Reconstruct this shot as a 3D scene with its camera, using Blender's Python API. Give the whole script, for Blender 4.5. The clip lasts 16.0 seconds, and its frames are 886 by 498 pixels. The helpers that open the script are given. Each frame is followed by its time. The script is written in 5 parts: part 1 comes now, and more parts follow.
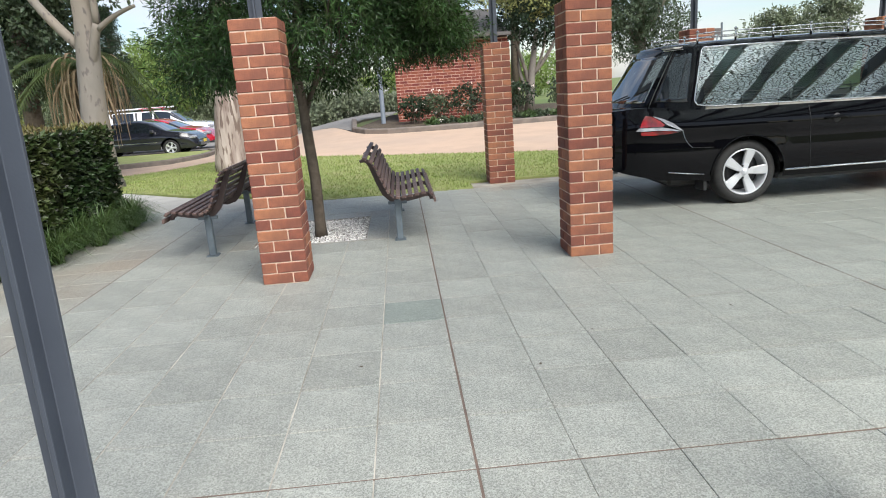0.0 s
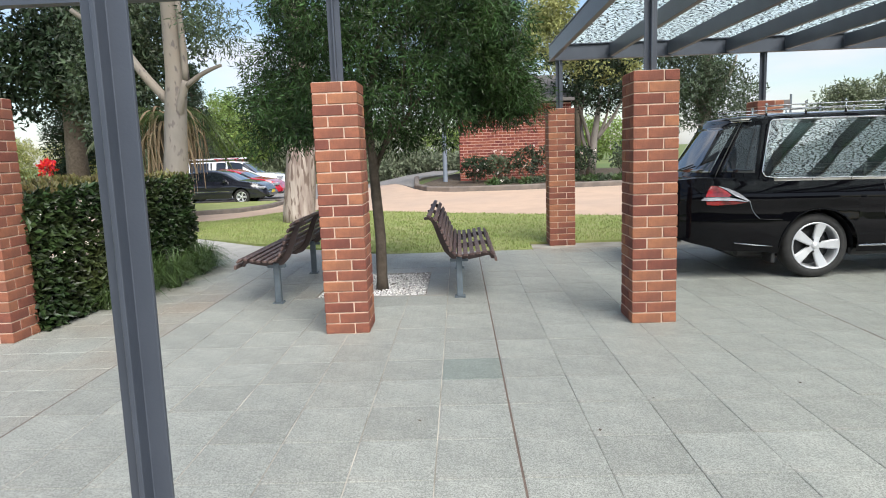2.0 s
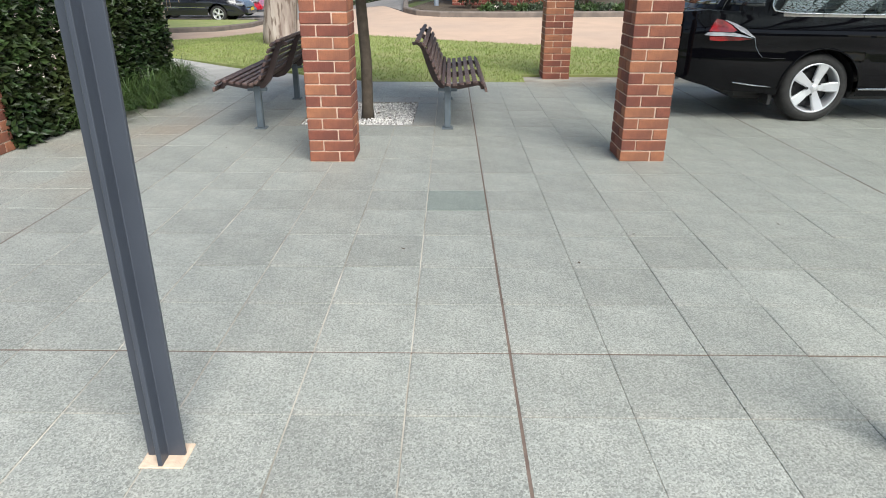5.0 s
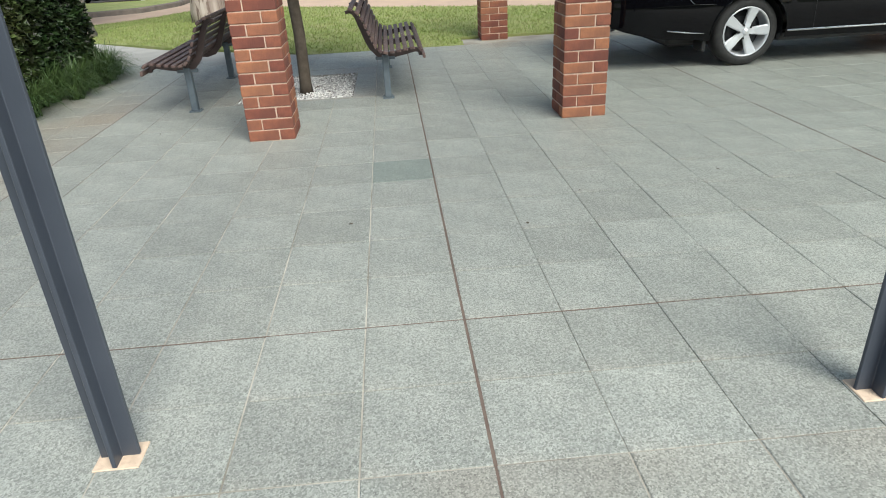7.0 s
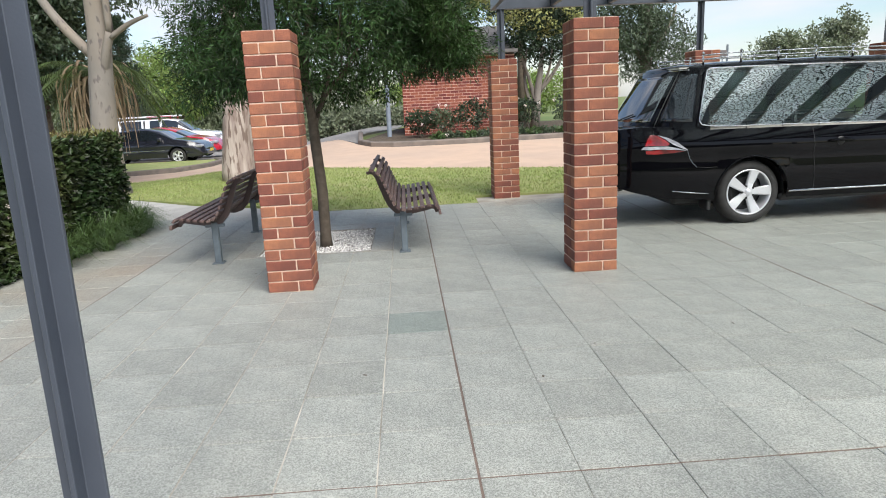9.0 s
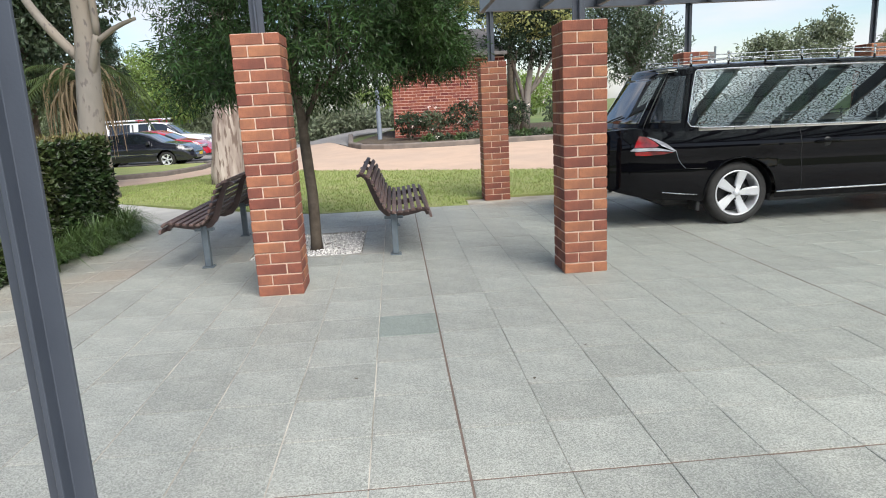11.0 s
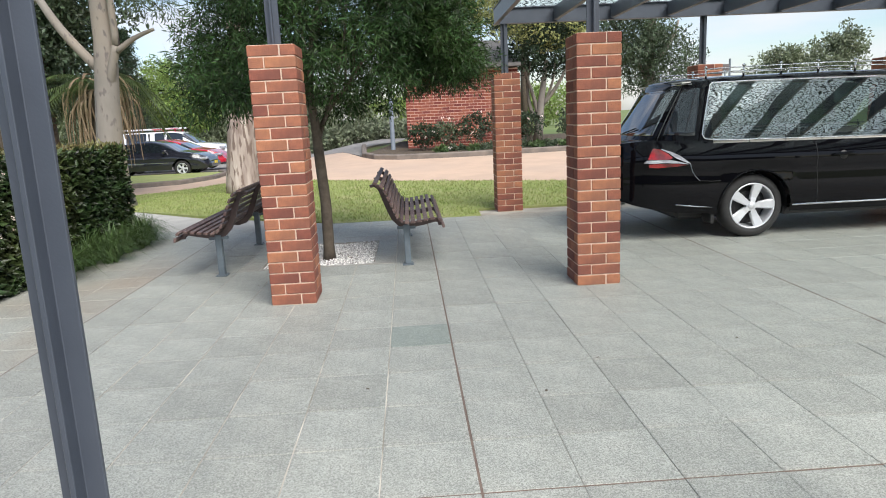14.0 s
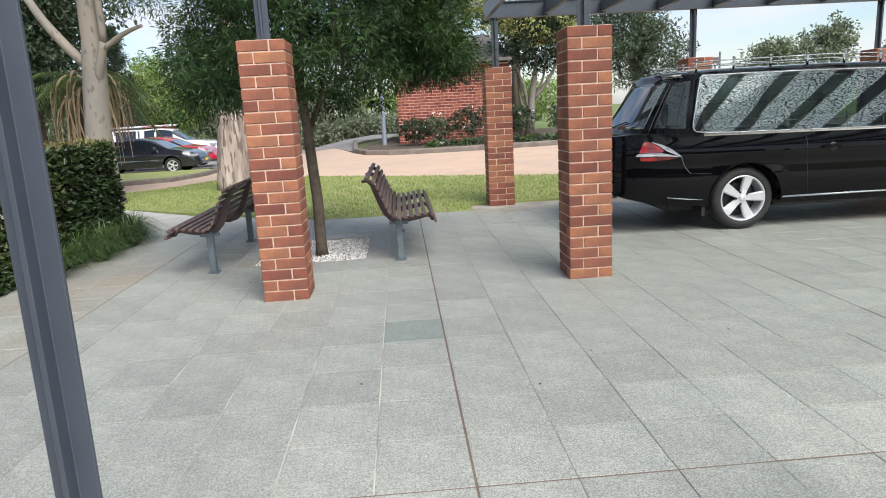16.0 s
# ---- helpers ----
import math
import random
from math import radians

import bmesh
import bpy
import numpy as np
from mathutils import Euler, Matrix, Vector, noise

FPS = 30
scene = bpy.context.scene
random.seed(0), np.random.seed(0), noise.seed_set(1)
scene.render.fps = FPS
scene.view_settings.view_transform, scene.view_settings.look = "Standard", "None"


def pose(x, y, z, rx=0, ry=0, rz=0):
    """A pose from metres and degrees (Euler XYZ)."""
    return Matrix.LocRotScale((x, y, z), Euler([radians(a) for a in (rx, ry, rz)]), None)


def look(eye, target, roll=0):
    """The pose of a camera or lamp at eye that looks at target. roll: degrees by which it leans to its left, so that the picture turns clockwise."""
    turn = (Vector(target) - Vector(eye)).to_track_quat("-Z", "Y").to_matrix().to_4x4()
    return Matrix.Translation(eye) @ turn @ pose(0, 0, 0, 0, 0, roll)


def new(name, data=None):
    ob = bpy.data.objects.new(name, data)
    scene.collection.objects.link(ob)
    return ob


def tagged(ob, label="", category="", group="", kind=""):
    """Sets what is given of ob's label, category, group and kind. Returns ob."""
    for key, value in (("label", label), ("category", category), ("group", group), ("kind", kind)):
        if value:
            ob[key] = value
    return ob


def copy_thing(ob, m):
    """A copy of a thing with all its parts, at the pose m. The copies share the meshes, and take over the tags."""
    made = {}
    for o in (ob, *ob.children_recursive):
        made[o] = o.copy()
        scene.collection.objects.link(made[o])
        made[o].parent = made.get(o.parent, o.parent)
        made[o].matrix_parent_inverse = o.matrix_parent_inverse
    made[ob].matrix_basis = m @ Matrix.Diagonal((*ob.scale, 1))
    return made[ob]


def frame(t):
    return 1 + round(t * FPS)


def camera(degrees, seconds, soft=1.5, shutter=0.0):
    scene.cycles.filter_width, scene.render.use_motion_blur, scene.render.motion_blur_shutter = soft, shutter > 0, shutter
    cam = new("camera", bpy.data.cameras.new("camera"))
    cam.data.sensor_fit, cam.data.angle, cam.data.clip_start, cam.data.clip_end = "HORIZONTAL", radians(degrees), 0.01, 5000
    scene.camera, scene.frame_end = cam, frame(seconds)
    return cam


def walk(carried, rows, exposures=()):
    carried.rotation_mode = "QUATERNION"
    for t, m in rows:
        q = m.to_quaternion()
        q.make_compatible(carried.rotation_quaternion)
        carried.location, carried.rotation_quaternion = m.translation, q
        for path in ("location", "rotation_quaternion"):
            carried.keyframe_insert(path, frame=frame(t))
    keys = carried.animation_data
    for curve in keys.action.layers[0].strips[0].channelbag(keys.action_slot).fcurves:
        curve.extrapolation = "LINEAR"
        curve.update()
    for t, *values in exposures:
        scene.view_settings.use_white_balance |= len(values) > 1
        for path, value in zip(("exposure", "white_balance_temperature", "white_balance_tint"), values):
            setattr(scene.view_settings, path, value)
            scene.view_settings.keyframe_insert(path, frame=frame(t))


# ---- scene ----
cam = camera(68.5, 16.0, soft=1.0)
PATH = [
    (0, (0.006, -0.029, 1.389), (0.107, 1.911, 0.914), -4.1),
    (0.5, (-0.035, -0.085, 1.404), (-0.103, 1.861, 0.95), -3.8),
    (1, (-0.038, -0.118, 1.403), (-0.094, 1.838, 0.988), -2.1),
    (1.5, (-0.044, -0.116, 1.402), (-0.085, 1.852, 1.046), -2.3),
    (2, (-0.05, -0.112, 1.413), (-0.106, 1.865, 1.12), -2.1),
    (2.5, (-0.049, -0.111, 1.414), (-0.104, 1.868, 1.136), -1.9),
    (3, (-0.041, -0.111, 1.411), (-0.119, 1.867, 1.122), -2.3),
    (3.5, (-0.049, -0.112, 1.411), (-0.095, 1.867, 1.121), -2.4),
    (4, (-0.051, -0.103, 1.391), (-0.083, 1.86, 1.014), 0.3),
    (4.1, (-0.05, -0.1, 1.389), (-0.082, 1.852, 0.951), 1.5),
    (4.2, (-0.067, -0.092, 1.376), (-0.084, 1.84, 0.859), 2.6),
    (6.3, (-0.01, -0.05, 1.386), (-0.002, 1.744, 0.503), -6.7),
    (6.5, (-0.007, -0.044, 1.374), (0.098, 1.729, 0.454), -4.2),
    (6.6, (-0.012, -0.041, 1.367), (0.113, 1.719, 0.424), -3.3),
    (6.9, (-0.013, -0.043, 1.367), (0.104, 1.742, 0.472), -3.3),
    (7, (-0.011, -0.044, 1.372), (0.097, 1.753, 0.502), -3.1),
    (7.2, (-0.022, -0.036, 1.372), (0.088, 1.817, 0.63), -2.6),
    (7.4, (-0.009, -0.047, 1.398), (0.105, 1.889, 0.909), -1.9),
    (7.5, (-0.019, -0.053, 1.389), (0.093, 1.901, 0.981), -2.8),
    (8, (-0.017, -0.077, 1.389), (0.034, 1.882, 0.993), -3.6),
    (8.5, (-0.023, -0.079, 1.385), (0.066, 1.871, 0.949), -2.6),
    (9, (-0.016, -0.072, 1.385), (0.081, 1.879, 0.953), -2.8),
    (9.2, (-0.019, -0.072, 1.386), (0.092, 1.877, 0.949), -2.8),
    (11.3, (-0.013, -0.072, 1.387), (0.118, 1.878, 0.963), -3.1),
    (11.5, (-0.015, -0.07, 1.386), (0.124, 1.88, 0.965), -3.1),
    (12, (-0.02, -0.068, 1.389), (0.092, 1.888, 0.984), -3.7),
    (12.5, (-0.016, -0.067, 1.388), (0.109, 1.886, 0.977), -3.5),
    (13, (-0.01, -0.07, 1.387), (0.116, 1.884, 0.976), -3.4),
    (13.5, (-0.015, -0.072, 1.388), (0.091, 1.885, 0.99), -2.8),
    (14, (-0.017, -0.074, 1.391), (0.073, 1.884, 0.997), -2.7),
    (14.5, (-0.026, -0.079, 1.39), (0.076, 1.879, 0.996), -2.5),
    (15, (-0.021, -0.076, 1.388), (0.081, 1.882, 0.989), -2.9),
    (15.5, (-0.019, -0.073, 1.386), (0.094, 1.881, 0.972), -2.9),
    (16, (-0.017, -0.071, 1.386), (0.095, 1.883, 0.977), -3.1),
]
EXPOSURE = 1.1
walk(cam, [(t, look(eye, aim, roll)) for t, eye, aim, roll in PATH],
     [(0, EXPOSURE - 0.05, 6500, 9), (4.2, EXPOSURE, 6500, 10), (6.3, EXPOSURE - 0.25, 6500, 4), (7.1, EXPOSURE - 0.22, 6500, 4), (7.6, EXPOSURE - 0.12, 6500, 8),
      (8.6, EXPOSURE - 0.04, 6500, 10), (16, EXPOSURE - 0.04, 6500, 10)])

# ---------------------------------------------------------------- light
SUN_EL, SUN_AZ = radians(47), radians(154)
world = bpy.data.worlds.new("world")
scene.world = world
world.use_nodes = True
wn, wl = world.node_tree.nodes, world.node_tree.links
wn.clear()
w_out = wn.new("ShaderNodeOutputWorld")
w_bg = wn.new("ShaderNodeBackground")
w_sky = wn.new("ShaderNodeTexSky")
w_sky.sky_type = "NISHITA"
w_sky.sun_disc = False
w_sky.sun_elevation = SUN_EL
w_sky.sun_rotation = SUN_AZ
w_sky.dust_density = 1.0
w_co = wn.new("ShaderNodeTexCoord")
w_map = wn.new("ShaderNodeMapping")
w_map.inputs["Scale"].default_value = (2.2, 2.2, 9.0)
w_noise = wn.new("ShaderNodeTexNoise")
w_noise.inputs["Scale"].default_value = 1.7
w_noise.inputs["Detail"].default_value = 6
w_ramp = wn.new("ShaderNodeValToRGB")
w_ramp.color_ramp.elements[0].position = 0.44
w_ramp.color_ramp.elements[1].position = 0.72
w_mix = wn.new("ShaderNodeMix")
w_mix.data_type = "RGBA"
w_mix.inputs["B"].default_value = (5.3, 5.4, 5.9, 1)
wl.new(w_co.outputs["Generated"], w_map.inputs["Vector"])
wl.new(w_map.outputs["Vector"], w_noise.inputs["Vector"])
wl.new(w_noise.outputs["Fac"], w_ramp.inputs["Fac"])
wl.new(w_ramp.outputs["Color"], w_mix.inputs["Factor"])
wl.new(w_sky.outputs["Color"], w_mix.inputs["A"])
wl.new(w_mix.outputs["Result"], w_bg.inputs["Color"])
w_bg.inputs["Strength"].default_value = 0.085
wl.new(w_bg.outputs["Background"], w_out.inputs["Surface"])

sun_data = bpy.data.lights.new("sun", "SUN")
sun_data.energy = 2.8
sun_data.angle = radians(42)
sun_data.color = (1.0, 0.975, 0.935)
sun = new("sun", sun_data)
sun.matrix_world = look((6.0, -9.0, 14.4), (0, 3, 0))


# ---------------------------------------------------------------- materials
def mat(name, c1, c2=None, scale=6.0, rough=0.6, metal=0.0, bump=0.0, bump_scale=60.0, per_object=0.0,
        per_island=0.0, speck=None, speck_scale=220.0, speck_at=0.62, spec=0.5, coat=0.0, thin=0.0, c3=None, big=1.2, grain=0.0, stretch=1.0):
    """Two scales of colour variation, fine relief, optional speckle, per-object or per-island change, thin leaf light."""
    m = bpy.data.materials.new(name)
    m.use_nodes = True
    n, l = m.node_tree.nodes, m.node_tree.links
    b = n["Principled BSDF"]
    b.inputs["Roughness"].default_value = rough
    b.inputs["Metallic"].default_value = metal
    b.inputs["Specular IOR Level"].default_value = spec
    b.inputs["Coat Weight"].default_value = coat
    b.inputs["Coat Roughness"].default_value = 0.03
    co = n.new("ShaderNodeTexCoord")
    place = co.outputs["Object"]
    if stretch != 1.0:
        mp = n.new("ShaderNodeMapping")
        mp.inputs["Scale"].default_value = (1, 1, stretch)
        l.new(place, mp.inputs["Vector"])
        place = mp.outputs["Vector"]
    c2 = c2 or tuple(v * 0.8 for v in c1)

    def noise_fac(sc, detail=4):
        t = n.new("ShaderNodeTexNoise")
        t.inputs["Scale"].default_value = sc
        t.inputs["Detail"].default_value = detail
        l.new(place, t.inputs["Vector"])
        return t.outputs["Fac"]

    def mixed(fac, a, bcol, lo=0.35, hi=0.65):
        r = n.new("ShaderNodeMapRange")
        r.inputs["From Min"].default_value = lo
        r.inputs["From Max"].default_value = hi
        l.new(fac, r.inputs["Value"])
        x = n.new("ShaderNodeMix")
        x.data_type = "RGBA"
        l.new(r.outputs["Result"], x.inputs["Factor"])
        for slot, v in (("A", a), ("B", bcol)):
            if isinstance(v, tuple):
                x.inputs[slot].default_value = (*v, 1)
            else:
                l.new(v, x.inputs[slot])
        return x.outputs["Result"]

    col = mixed(noise_fac(scale), c1, c2)
    if c3:
        col = mixed(noise_fac(big, 3), col, c3, 0.45, 0.75)
    if speck:
        col = mixed(noise_fac(speck_scale, 2), col, speck, speck_at - 0.04, speck_at + 0.04)
    if grain:
        vor = n.new("ShaderNodeTexVoronoi")
        vor.inputs["Scale"].default_value = grain
        l.new(co.outputs["Object"], vor.inputs["Vector"])
        tone = n.new("ShaderNodeMapRange")
        tone.inputs["To Min"].default_value = 0.52
        tone.inputs["To Max"].default_value = 1.48
        l.new(vor.outputs["Color"], tone.inputs["Value"])
        spot = n.new("ShaderNodeHueSaturation")
        l.new(tone.outputs["Result"], spot.inputs["Value"])
        l.new(col, spot.inputs["Color"])
        col = spot.outputs["Color"]
    for amount, kind in ((per_object, "o"), (per_island, "i")):
        if amount:
            src = n.new("ShaderNodeObjectInfo" if kind == "o" else "ShaderNodeNewGeometry")
            fac = src.outputs["Random" if kind == "o" else "Random Per Island"]
            hsv = n.new("ShaderNodeHueSaturation")
            r = n.new("ShaderNodeMapRange")
            r.inputs["To Min"].default_value = 1 - amount
            r.inputs["To Max"].default_value = 1 + amount
            l.new(fac, r.inputs["Value"])
            l.new(r.outputs["Result"], hsv.inputs["Value"])
            r2 = n.new("ShaderNodeMapRange")
            r2.inputs["To Min"].default_value = 0.5 - amount * 0.035
            r2.inputs["To Max"].default_value = 0.5 + amount * 0.035
            l.new(fac, r2.inputs["Value"])
            l.new(r2.outputs["Result"], hsv.inputs["Hue"])
            l.new(col, hsv.inputs["Color"])
            col = hsv.outputs["Color"]
    l.new(col, b.inputs["Base Color"])
    if bump:
        bp = n.new("ShaderNodeBump")
        bp.inputs["Strength"].default_value = bump
        bp.inputs["Distance"].default_value = 0.01
        l.new(noise_fac(bump_scale, 5), bp.inputs["Height"])
        l.new(bp.outputs["Normal"], b.inputs["Normal"])
    if thin:
        tr = n.new("ShaderNodeBsdfTranslucent")
        l.new(col, tr.inputs["Color"])
        ms = n.new("ShaderNodeMixShader")
        ms.inputs["Fac"].default_value = thin
        l.new(b.outputs["BSDF"], ms.inputs[1])
        l.new(tr.outputs["BSDF"], ms.inputs[2])
        l.new(ms.outputs["Shader"], n["Material Output"].inputs["Surface"])
    return m


M_TILE = mat("granite_paver", (0.330, 0.338, 0.303), (0.277, 0.287, 0.258), 5, 0.55, bump=0.35, bump_scale=300, per_object=0.085,
             grain=190, c3=(0.318, 0.272, 0.215), big=0.7)
M_TILE_DARK = mat("dark_granite_paver", (0.235, 0.262, 0.235), (0.205, 0.232, 0.208), 5, 0.55, bump=0.25, bump_scale=180, grain=190)
M_TILE_REST = mat("granite_paver_joined", (0.330, 0.338, 0.303), (0.277, 0.287, 0.258), 5, 0.5, bump=0.3, bump_scale=120, per_island=0.05, grain=190,
                  c3=(0.285, 0.24, 0.19), big=0.6)
M_GROUT = mat("pale_grout", (0.56, 0.52, 0.45), (0.25, 0.23, 0.19), 2.6, 0.9, bump=0.3)
M_GROUT_DARK = mat("stained_grout", (0.24, 0.21, 0.175), (0.40, 0.375, 0.32), 2.2, 0.9, bump=0.3)
M_SEAL = mat("brown_joint_sealant", (0.13, 0.092, 0.074), (0.17, 0.125, 0.10), 14, 0.8)
M_BRICK = mat("red_brick", (0.305, 0.110, 0.062), (0.205, 0.078, 0.050), 9, 0.85, bump=0.5, bump_scale=90, per_object=0.3,
              speck=(0.20, 0.075, 0.05), speck_scale=160, speck_at=0.66)
M_BRICK_FAR = mat("red_brick_far", (0.235, 0.062, 0.042), (0.18, 0.046, 0.032), 14, 0.85, bump=0.4, bump_scale=90, per_island=0.35)
M_MORTAR = mat("pinkish_mortar", (0.68, 0.50, 0.39), (0.54, 0.40, 0.31), 20, 0.95, bump=0.6, bump_scale=150)
M_MORTAR_RED = mat("red_mortar", (0.62, 0.42, 0.34), (0.54, 0.35, 0.28), 10, 0.95)
M_STEEL = mat("charcoal_painted_steel", (0.062, 0.072, 0.092), (0.052, 0.061, 0.079), 4, 0.42, bump=0.05, bump_scale=120, spec=0.5)
M_GREY_STEEL = mat("grey_painted_steel", (0.13, 0.16, 0.18), (0.10, 0.125, 0.145), 12, 0.5, bump=0.1)
M_PAD = mat("sandy_mortar_pad", (0.72, 0.56, 0.42), (0.58, 0.44, 0.33), 30, 0.95, bump=0.5)
M_SLAT = mat("weathered_brown_timber", (0.125, 0.08, 0.071), (0.065, 0.038, 0.035), 9, 0.55, bump=0.3, bump_scale=60, per_object=0.3,
             speck=(0.30, 0.23, 0.21), speck_scale=40, speck_at=0.66)
M_BENCH_IRON = mat("brown_painted_iron", (0.07, 0.045, 0.042), (0.05, 0.033, 0.03), 10, 0.45)
M_GRAVEL = mat("white_gravel", (0.80, 0.785, 0.76), (0.70, 0.68, 0.65), 20, 0.85, per_island=0.45, speck=(0.30, 0.28, 0.25), speck_scale=36, speck_at=0.64)
M_SOIL = mat("soil", (0.10, 0.075, 0.05), (0.06, 0.045, 0.03), 8, 0.95, bump=0.5)
M_GRASS = mat("lawn_turf", (0.21, 0.26, 0.07), (0.28, 0.31, 0.105), 9, 0.9, bump=0.6, bump_scale=50, c3=(0.34, 0.325, 0.15), big=1.7)
M_BLADE = mat("grass_blade", (0.25, 0.32, 0.085), (0.36, 0.385, 0.15), 3, 0.7, per_island=0.35, thin=0.35)
M_FIELD = mat("far_field", (0.10, 0.15, 0.04), (0.16, 0.18, 0.06), 0.2, 0.95, bump=0.3, bump_scale=3)
M_DRIVE = mat("pinkish_concrete_drive", (0.52, 0.375, 0.275), (0.46, 0.335, 0.25), 2, 0.9, bump=0.2, bump_scale=80, c3=(0.42, 0.32, 0.25), big=0.3)
M_ASPHALT = mat("grey_asphalt", (0.24, 0.225, 0.21), (0.19, 0.18, 0.17), 5, 0.9, bump=0.3, bump_scale=120)
M_KERB = mat("concrete_kerb", (0.20, 0.165, 0.14), (0.135, 0.115, 0.10), 4, 0.9, bump=0.4)
M_PATH = mat("pale_concrete_path", (0.42, 0.405, 0.37), (0.36, 0.35, 0.32), 3, 0.9, bump=0.2)
M_BLACK = mat("black_car_paint", (0.003, 0.003, 0.004), (0.002, 0.002, 0.003), 3, 0.02, spec=0.20, coat=0.0)
M_NAVY = mat("dark_car_paint", (0.012, 0.013, 0.02), (0.01, 0.011, 0.017), 3, 0.25, coat=0.8)
M_RED = mat("red_car_paint", (0.42, 0.012, 0.03), (0.36, 0.01, 0.025), 3, 0.25, coat=0.8)
M_WHITE = mat("white_car_paint", (0.75, 0.76, 0.78), (0.7, 0.71, 0.73), 3, 0.25, coat=0.8)
M_CHROME = mat("chrome", (0.78, 0.78, 0.80), (0.72, 0.72, 0.75), 3, 0.12, metal=1.0)
M_ALLOY = mat("silver_alloy", (0.72, 0.73, 0.75), (0.66, 0.67, 0.69), 6, 0.32, metal=0.55)
M_TYRE = mat("black_rubber", (0.018, 0.018, 0.018), (0.028, 0.027, 0.026), 20, 0.75, bump=0.15)
M_PLASTIC = mat("black_plastic", (0.012, 0.012, 0.013), (0.018, 0.018, 0.018), 12, 0.5)
M_LAMP_RED = mat("red_lamp_lens", (0.34, 0.006, 0.008), (0.09, 0.003, 0.004), 9, 0.12, coat=1.0)
M_LAMP_CLEAR = mat("clear_lamp_lens", (0.42, 0.43, 0.46), (0.22, 0.22, 0.25), 14, 0.1, coat=1.0)
M_YELLOW = mat("yellow_plate", (0.75, 0.55, 0.05), (0.7, 0.5, 0.05), 4, 0.5)
M_DARKGLASS = mat("dark_car_glass", (0.012, 0.016, 0.02), (0.01, 0.013, 0.016), 3, 0.05, coat=1.0)
M_LEAF = mat("olive_green_leaf", (0.055, 0.100, 0.028), (0.020, 0.044, 0.013), 2.2, 0.40, per_island=0.7, thin=0.22, spec=0.32)
M_HEDGE = mat("dark_hedge_leaf", (0.034, 0.058, 0.018), (0.017, 0.032, 0.011), 2, 0.40, per_island=0.7, thin=0.12, spec=0.4, c3=(0.075, 0.09, 0.03), big=1.0)
M_HEDGE_TOP = mat("bronze_new_leaf", (0.13, 0.135, 0.04), (0.16, 0.12, 0.05), 3, 0.45, per_island=0.4, thin=0.2)
# near-black: the shade deep in the hedge is put into this colour
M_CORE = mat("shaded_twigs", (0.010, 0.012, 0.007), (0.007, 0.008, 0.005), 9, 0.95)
M_STRAP = mat("strappy_green_leaf", (0.085, 0.135, 0.04), (0.05, 0.09, 0.028), 3, 0.45, per_island=0.4, thin=0.2)
M_GUMLEAF = mat("gum_leaf", (0.085, 0.115, 0.06), (0.06, 0.088, 0.05), 2, 0.5, per_island=0.45, thin=0.25)
M_DARKLEAF = mat("dark_tree_leaf", (0.027, 0.050, 0.020), (0.017, 0.032, 0.014), 1, 0.6, per_island=0.5, thin=0.2)
M_BRIGHTLEAF = mat("bright_green_leaf", (0.25, 0.33, 0.085), (0.17, 0.25, 0.065), 1, 0.6, per_island=0.4, thin=0.3)
M_YELLOWLEAF = mat("yellow_green_leaf", (0.36, 0.35, 0.13), (0.28, 0.30, 0.11), 1, 0.6, per_island=0.35, thin=0.35)
# grey-green of the far trees, lightened so the colour carries distance haze
M_HAZYLEAF = mat("grey_green_leaf", (0.19, 0.215, 0.13), (0.13, 0.155, 0.095), 1, 0.6, per_island=0.4, thin=0.25)
M_PALMDEAD = mat("dead_palm_frond", (0.30, 0.215, 0.135), (0.19, 0.13, 0.08), 3, 0.85, per_island=0.35)
M_PALM = mat("palm_frond", (0.09, 0.13, 0.04), (0.07, 0.10, 0.035), 3, 0.5, per_island=0.3, thin=0.2)
M_BARK = mat("brown_bark", (0.12, 0.095, 0.07), (0.075, 0.058, 0.043), 14, 0.9, bump=0.8, bump_scale=35)
M_GUM = mat("smooth_grey_gum_bark", (0.22, 0.195, 0.165), (0.165, 0.148, 0.128), 3, 0.8, bump=0.4, bump_scale=14, speck=(0.13, 0.11, 0.10), speck_scale=11, speck_at=0.62, stretch=0.45,
            c3=(0.27, 0.22, 0.165), big=1.5)
M_GUM2 = mat("flaky_cream_bark", (0.44, 0.375, 0.325), (0.22, 0.165, 0.14), 7, 0.85, bump=1.0, bump_scale=18, speck=(0.15, 0.105, 0.085), speck_scale=17, speck_at=0.56, stretch=0.16)
M_PETAL_W = mat("white_petal", (0.80, 0.76, 0.70), (0.80, 0.62, 0.58), 5, 0.6)
M_PETAL_R = mat("red_petal", (0.70, 0.02, 0.012), (0.55, 0.015, 0.01), 9, 0.5, per_island=0.3, thin=0.2)
M_ROOF = mat("grey_roof_tile", (0.13, 0.12, 0.115), (0.09, 0.085, 0.08), 6, 0.85, bump=0.3)
M_LAMPPOST = mat("blue_grey_post", (0.19, 0.22, 0.26), (0.16, 0.19, 0.23), 6, 0.5)
M_SIGN = mat("grey_sign_board", (0.12, 0.105, 0.10), (0.09, 0.08, 0.078), 6, 0.6)
M_DECK = mat("pale_deck_trim", (0.55, 0.54, 0.50), (0.48, 0.47, 0.44), 5, 0.6)
M_STONE = mat("pale_headstone", (0.45, 0.41, 0.37), (0.33, 0.30, 0.27), 3, 0.8)


